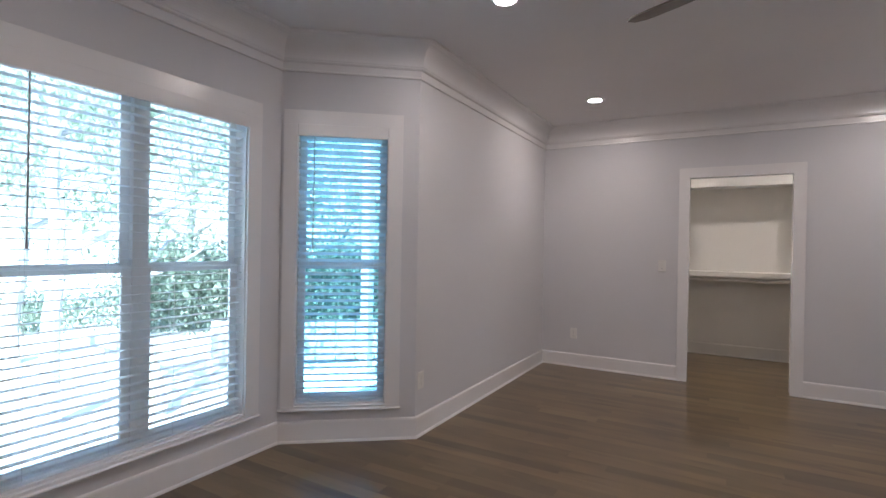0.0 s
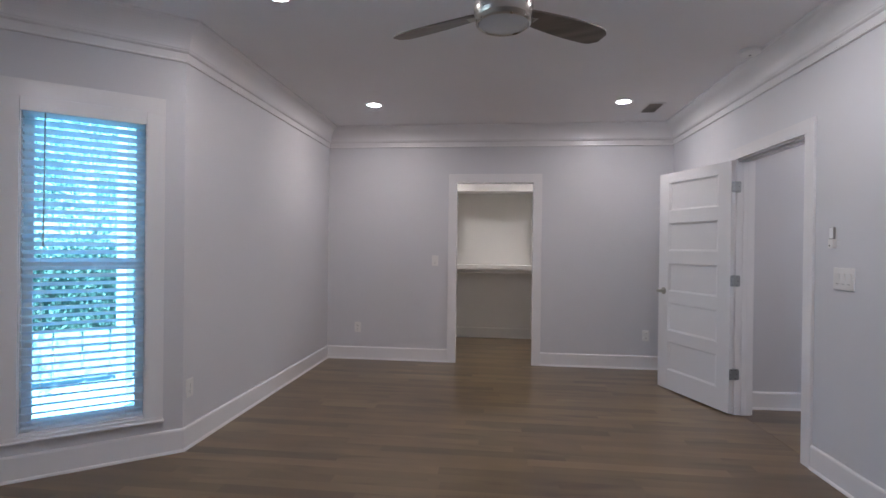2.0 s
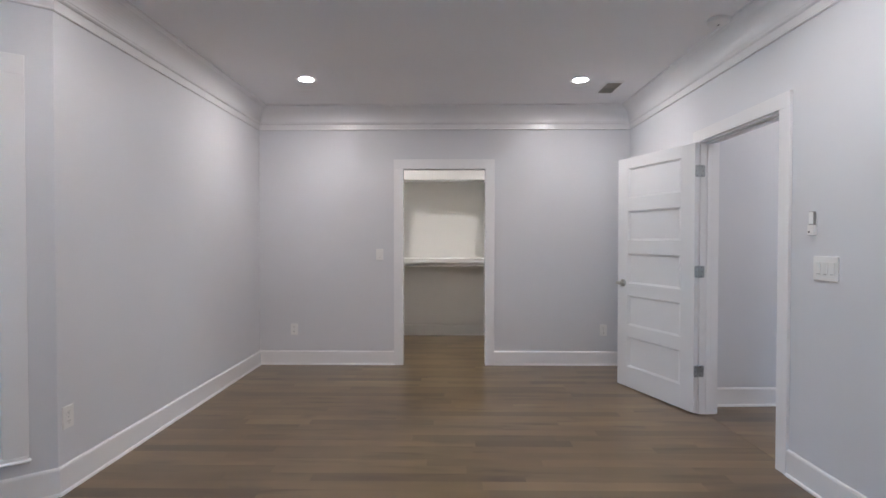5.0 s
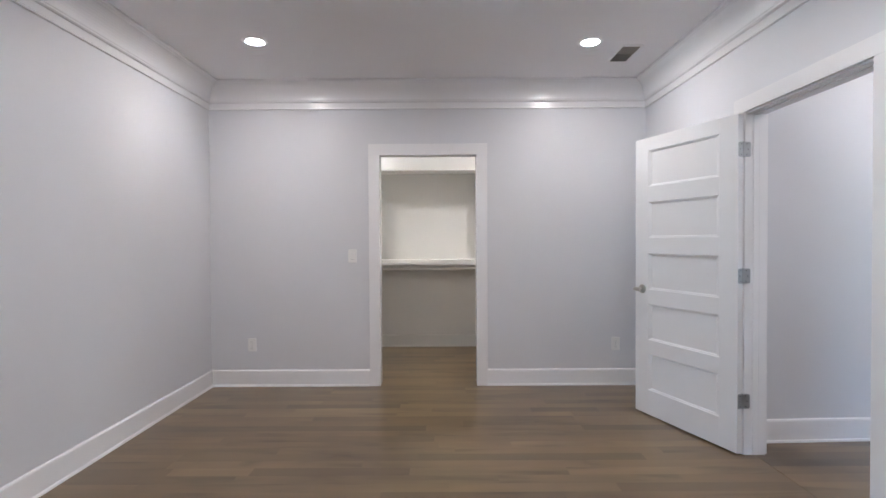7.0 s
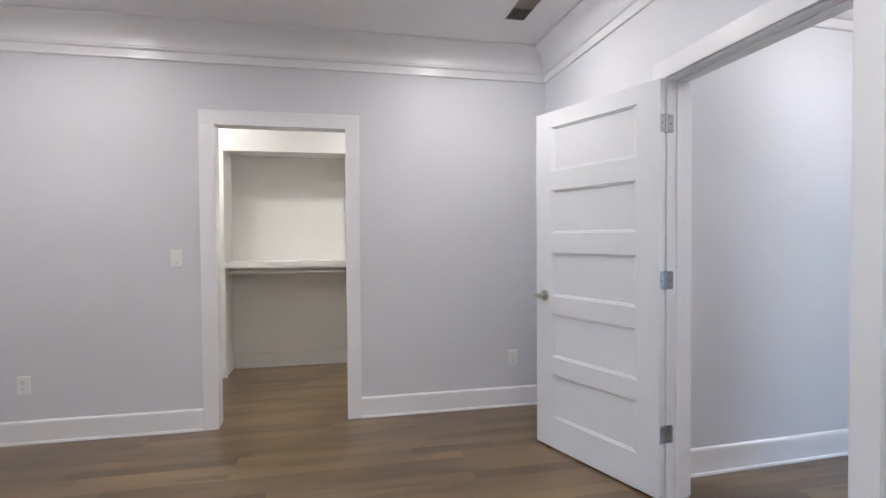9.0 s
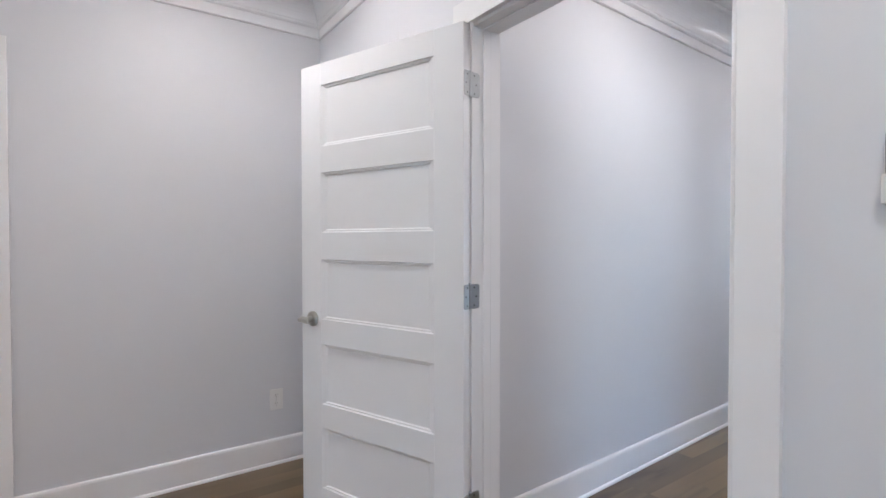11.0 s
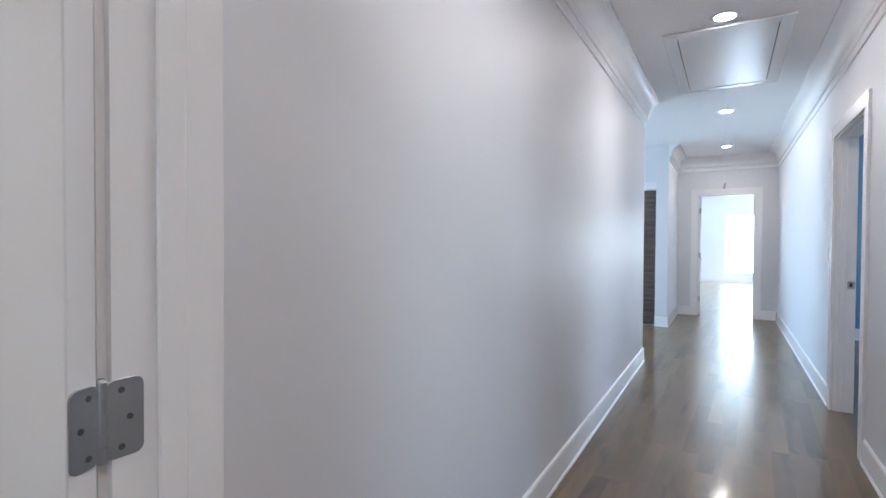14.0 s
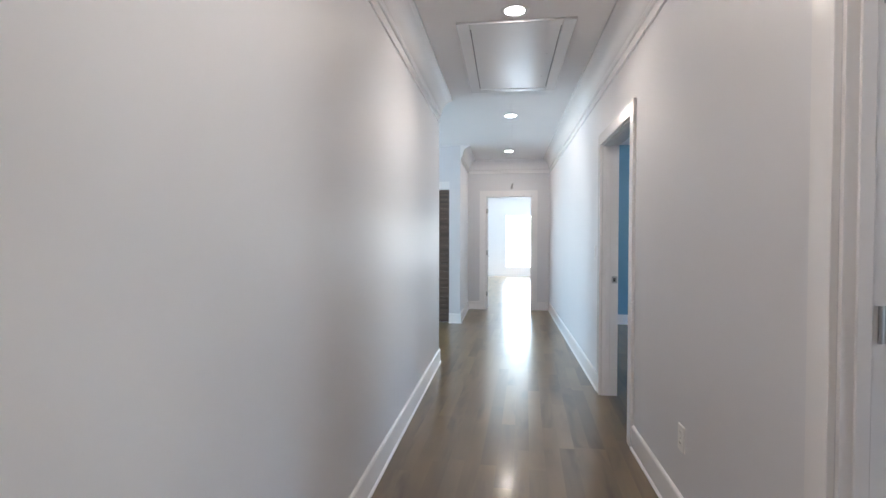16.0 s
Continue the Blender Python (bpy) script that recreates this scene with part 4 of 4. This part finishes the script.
box(bm, TX + 0.001, TX2 - 0.001, TY, TY + 0.018, 2.110, 2.55, bevel=0.002)
part("fascia", bm, CLOSET_TRIM, root)
bm = bmesh.new()
box(bm, TX + 0.001, TX2 - 0.001, TY + 0.018, KN - 0.001, 2.118, 2.138)
part("bottom_board", bm, CLOSET_TRIM, root)
tagged(root, "off-white boxed-in upper shelf across the closet", "closet shelving")

# ---------------------------------------------------------------- dark plank door in the foyer
root = empty("barn_door", HALL @ pose(XP + 0.066, 0, 0))
BY0, BY1 = 4.636, 5.70
edges = [0.012]
rb = random.Random(3)
while edges[-1] < 2.02:
    edges.append(min(2.035, edges[-1] + rb.uniform(0.11, 0.16)))
for lo, hi in zip(edges, edges[1:]):
    bm = bmesh.new()
    t = rb.uniform(0.030, 0.038)
    box(bm, -t, 0, BY0, BY1, lo + 0.0007, hi - 0.0007, bevel=0.0015)
    part("plank", bm, BARN, root)
bm = bmesh.new()
box(bm, 0.0004, 0.0034, BY0, BY1, 0.012, 2.035)
part("backing", bm, BARN, root)
tagged(root, "dark weathered horizontal-plank wooden door in the foyer", "door")
bm = bmesh.new()
box(bm, XP + 0.030, XP + 0.068, 4.634, BY1 + 0.1, 2.045, 2.16, bevel=0.003)
head = part("trim", bm, TRIM)
head.matrix_world = HALL
tagged(head, "flat white head trim above the dark plank door", "trim", kind="structure")


# ---------------------------------------------------------------- outside
GZ = -0.45
bm = bmesh.new()
n = 24
for i in range(n + 1):
    for j in range(n + 1):
        u, v = (i / n * 2 - 1), (j / n * 2 - 1)
        x, y = 4 + 900 * u ** 3, 3 + 900 * v ** 3
        bm.verts.new((x, y, GZ + (0.10 * noise.noise((x * 0.15, y * 0.15, 0)) if -14 > x > -60 else 0)))
bm.verts.ensure_lookup_table()
for i in range(n):
    for j in range(n):
        k = i * (n + 1) + j
        bm.faces.new([bm.verts[q] for q in (k, k + n + 1, k + n + 2, k + 1)])
tagged(part("ground", bm, GRASS), "pale sunlit dry ground round the house", "ground", kind="structure")
bm = bmesh.new()
box(bm, -4.6, -2.60, -3.0, 5.4, GZ - 0.1, GZ + 0.06, bevel=0.01)
tagged(part("pavement", bm, PAVING), "pale sunlit concrete patio beside the bay", "patio", kind="structure")
bm = bmesh.new()
box(bm, -2.50, 2.3, -1.42, 7.5, GZ - 0.1, -0.17)
tagged(part("foundation", bm, SIDING), "plain rendered house plinth", "wall", kind="structure")


# added slab, out of view, that blocks the sun from side room B
bm = bmesh.new()
box(bm, 5.16, 10.4, -2.75, -1.43, 2.64, 2.80, bevel=0.01)
sun_slab = part("sun_blocker", bm, SIDING)
sun_slab.matrix_world = HALL
tagged(sun_slab, "added unseen slab that keeps the sun out of the side room", "roof", kind="structure")


def leaves(bm, centres, count, size, rnd, spread):
    for c in centres:
        for _ in range(count):
            p = Vector(c) + Vector((rnd.gauss(0, spread), rnd.gauss(0, spread), rnd.gauss(0, spread * 0.8)))
            q = Euler((rnd.uniform(0, 6.3), rnd.uniform(0, 6.3), rnd.uniform(0, 6.3))).to_matrix()
            s = size * rnd.uniform(0.6, 1.3)
            vs = [bm.verts.new(p + q @ Vector(o) * s) for o in ((-0.5, 0, 0), (0, -0.26, 0.05), (0.55, 0, 0), (0, 0.26, 0.05))]
            bm.faces.new((vs[0], vs[1], vs[2]))
            bm.faces.new((vs[0], vs[2], vs[3]))


def tree(at, height, radius, seed, clumps=60, per=85, leaf=0.085, first=0.3):
    rnd = random.Random(seed)
    root = empty("tree", pose(*at))
    bm = bmesh.new()
    p, r = Vector((0, 0, -0.1)), radius
    lean = Vector((rnd.uniform(-0.08, 0.08), rnd.uniform(-0.08, 0.08), 1))
    forks = []
    steps = 7
    for k in range(steps):
        q = p + lean * (height * 0.75 / steps) + Vector((rnd.uniform(-0.08, 0.08), rnd.uniform(-0.08, 0.08), 0))
        tube(bm, p, q, r, r * 0.86, seg=10, caps=False)
        p, r = q, r * 0.86
        if (k + 1) / steps > first:
            forks.append((q.copy(), r))
    tips = [p.copy()]
    for f, fr in forks:
        for _ in range(3):
            a = rnd.uniform(0, 6.28)
            reach = height * rnd.uniform(0.20, 0.36)
            mid = f + Vector((math.cos(a) * reach * 0.5, math.sin(a) * reach * 0.5, reach * 0.25))
            end = f + Vector((math.cos(a) * reach, math.sin(a) * reach, reach * rnd.uniform(0.25, 0.6)))
            tube(bm, f, mid, fr * 0.55, fr * 0.4, seg=7, caps=False)
            tube(bm, mid, end, fr * 0.4, fr * 0.15, seg=7, caps=False)
            tips += [mid, end, (mid + end) / 2]
    part("trunk", bm, BARK, root, smooth=True)
    bm = bmesh.new()
    centres = [rnd.choice(tips) + Vector((rnd.gauss(0, 0.35), rnd.gauss(0, 0.35), rnd.gauss(0, 0.30))) for _ in range(clumps)]
    leaves(bm, centres, per, leaf, rnd, 0.26)
    part("crown", bm, LEAF, root)
    return tagged(root, "leafy green garden tree with a slender trunk", "tree", "garden trees")


tree((-5.4, 2.40, GZ), 5.4, 0.10, 1, clumps=28, per=70, first=0.3)
tree((-4.7, 3.05, GZ), 4.6, 0.075, 31, clumps=20, per=60, first=0.35)
tree((-8.6, 3.2, GZ), 6.2, 0.14, 2, clumps=36)
tree((-9.5, 6.2, GZ), 6.0, 0.15, 5, clumps=60)
tree((-7.2, 8.6, GZ), 6.0, 0.14, 8, clumps=75)
tree((-12.0, 1.0, GZ), 7.0, 0.18, 11, clumps=50, leaf=0.12)
tree((-11.0, 10.5, GZ), 7.5, 0.18, 14, clumps=90, leaf=0.12)
tree((-14.5, 6.0, GZ), 8.0, 0.2, 17, clumps=60, leaf=0.14)


def hedge(p0, p1, high, deep, seed, count, leaf=0.13):
    rnd = random.Random(seed)
    a, b = Vector((*p0, GZ)), Vector((*p1, GZ))
    bm = bmesh.new()
    cs = []
    for _ in range(count):
        u, h = rnd.random(), rnd.random() ** 0.8
        side = (b - a).normalized().cross(Vector((0, 0, 1))) * rnd.uniform(-deep, deep)
        top = high * (0.8 + 0.25 * noise.noise((u * 9, seed, 0)))
        cs.append(a + (b - a) * u + side + Vector((0, 0, 0.1 + h * top)))
    leaves(bm, cs, 60, leaf, rnd, 0.24)
    return tagged(part("hedge", bm, HEDGE), "dense dark green shrubs at the garden edge", "shrubs", kind="stuff")


hedge((-12.5, -4.0), (-11.0, 6.5), 0.6, 0.6, 21, 200, 0.09)
hedge((-10.3, 5.9), (-3.0, 9.9), 1.8, 0.5, 22, 1100, 0.09)

# a low pale fence panel and a porch post beyond the side window
root = empty("garden_fence", pose(-4.95, 5.70, GZ, 0, 0, 42))
for k in range(11):
    bm = bmesh.new()
    box(bm, -1.6 + 0.29 * k, -1.6 + 0.29 * k + 0.27, 0, 0.025, 0.06, 0.66, bevel=0.004)
    part("board", bm, FENCE, root)
for z in (0.18, 0.50):
    bm = bmesh.new()
    box(bm, -1.62, 1.62, 0.025, 0.065, z, z + 0.09)
    part("rail", bm, FENCE, root)
tagged(root, "low weathered grey board fence in the garden", "fence")
root = empty("porch_post", pose(-3.81, 5.20, GZ + 0.06))
bm = bmesh.new()
box(bm, -0.06, 0.06, -0.06, 0.06, 0.0, 3.4, bevel=0.008)
part("shaft", bm, POST, root)
bm = bmesh.new()
box(bm, -0.085, 0.085, -0.085, 0.085, 0.0, 0.14, bevel=0.006)
part("foot", bm, POST, root)
tagged(root, "white square porch post on the patio", "post")
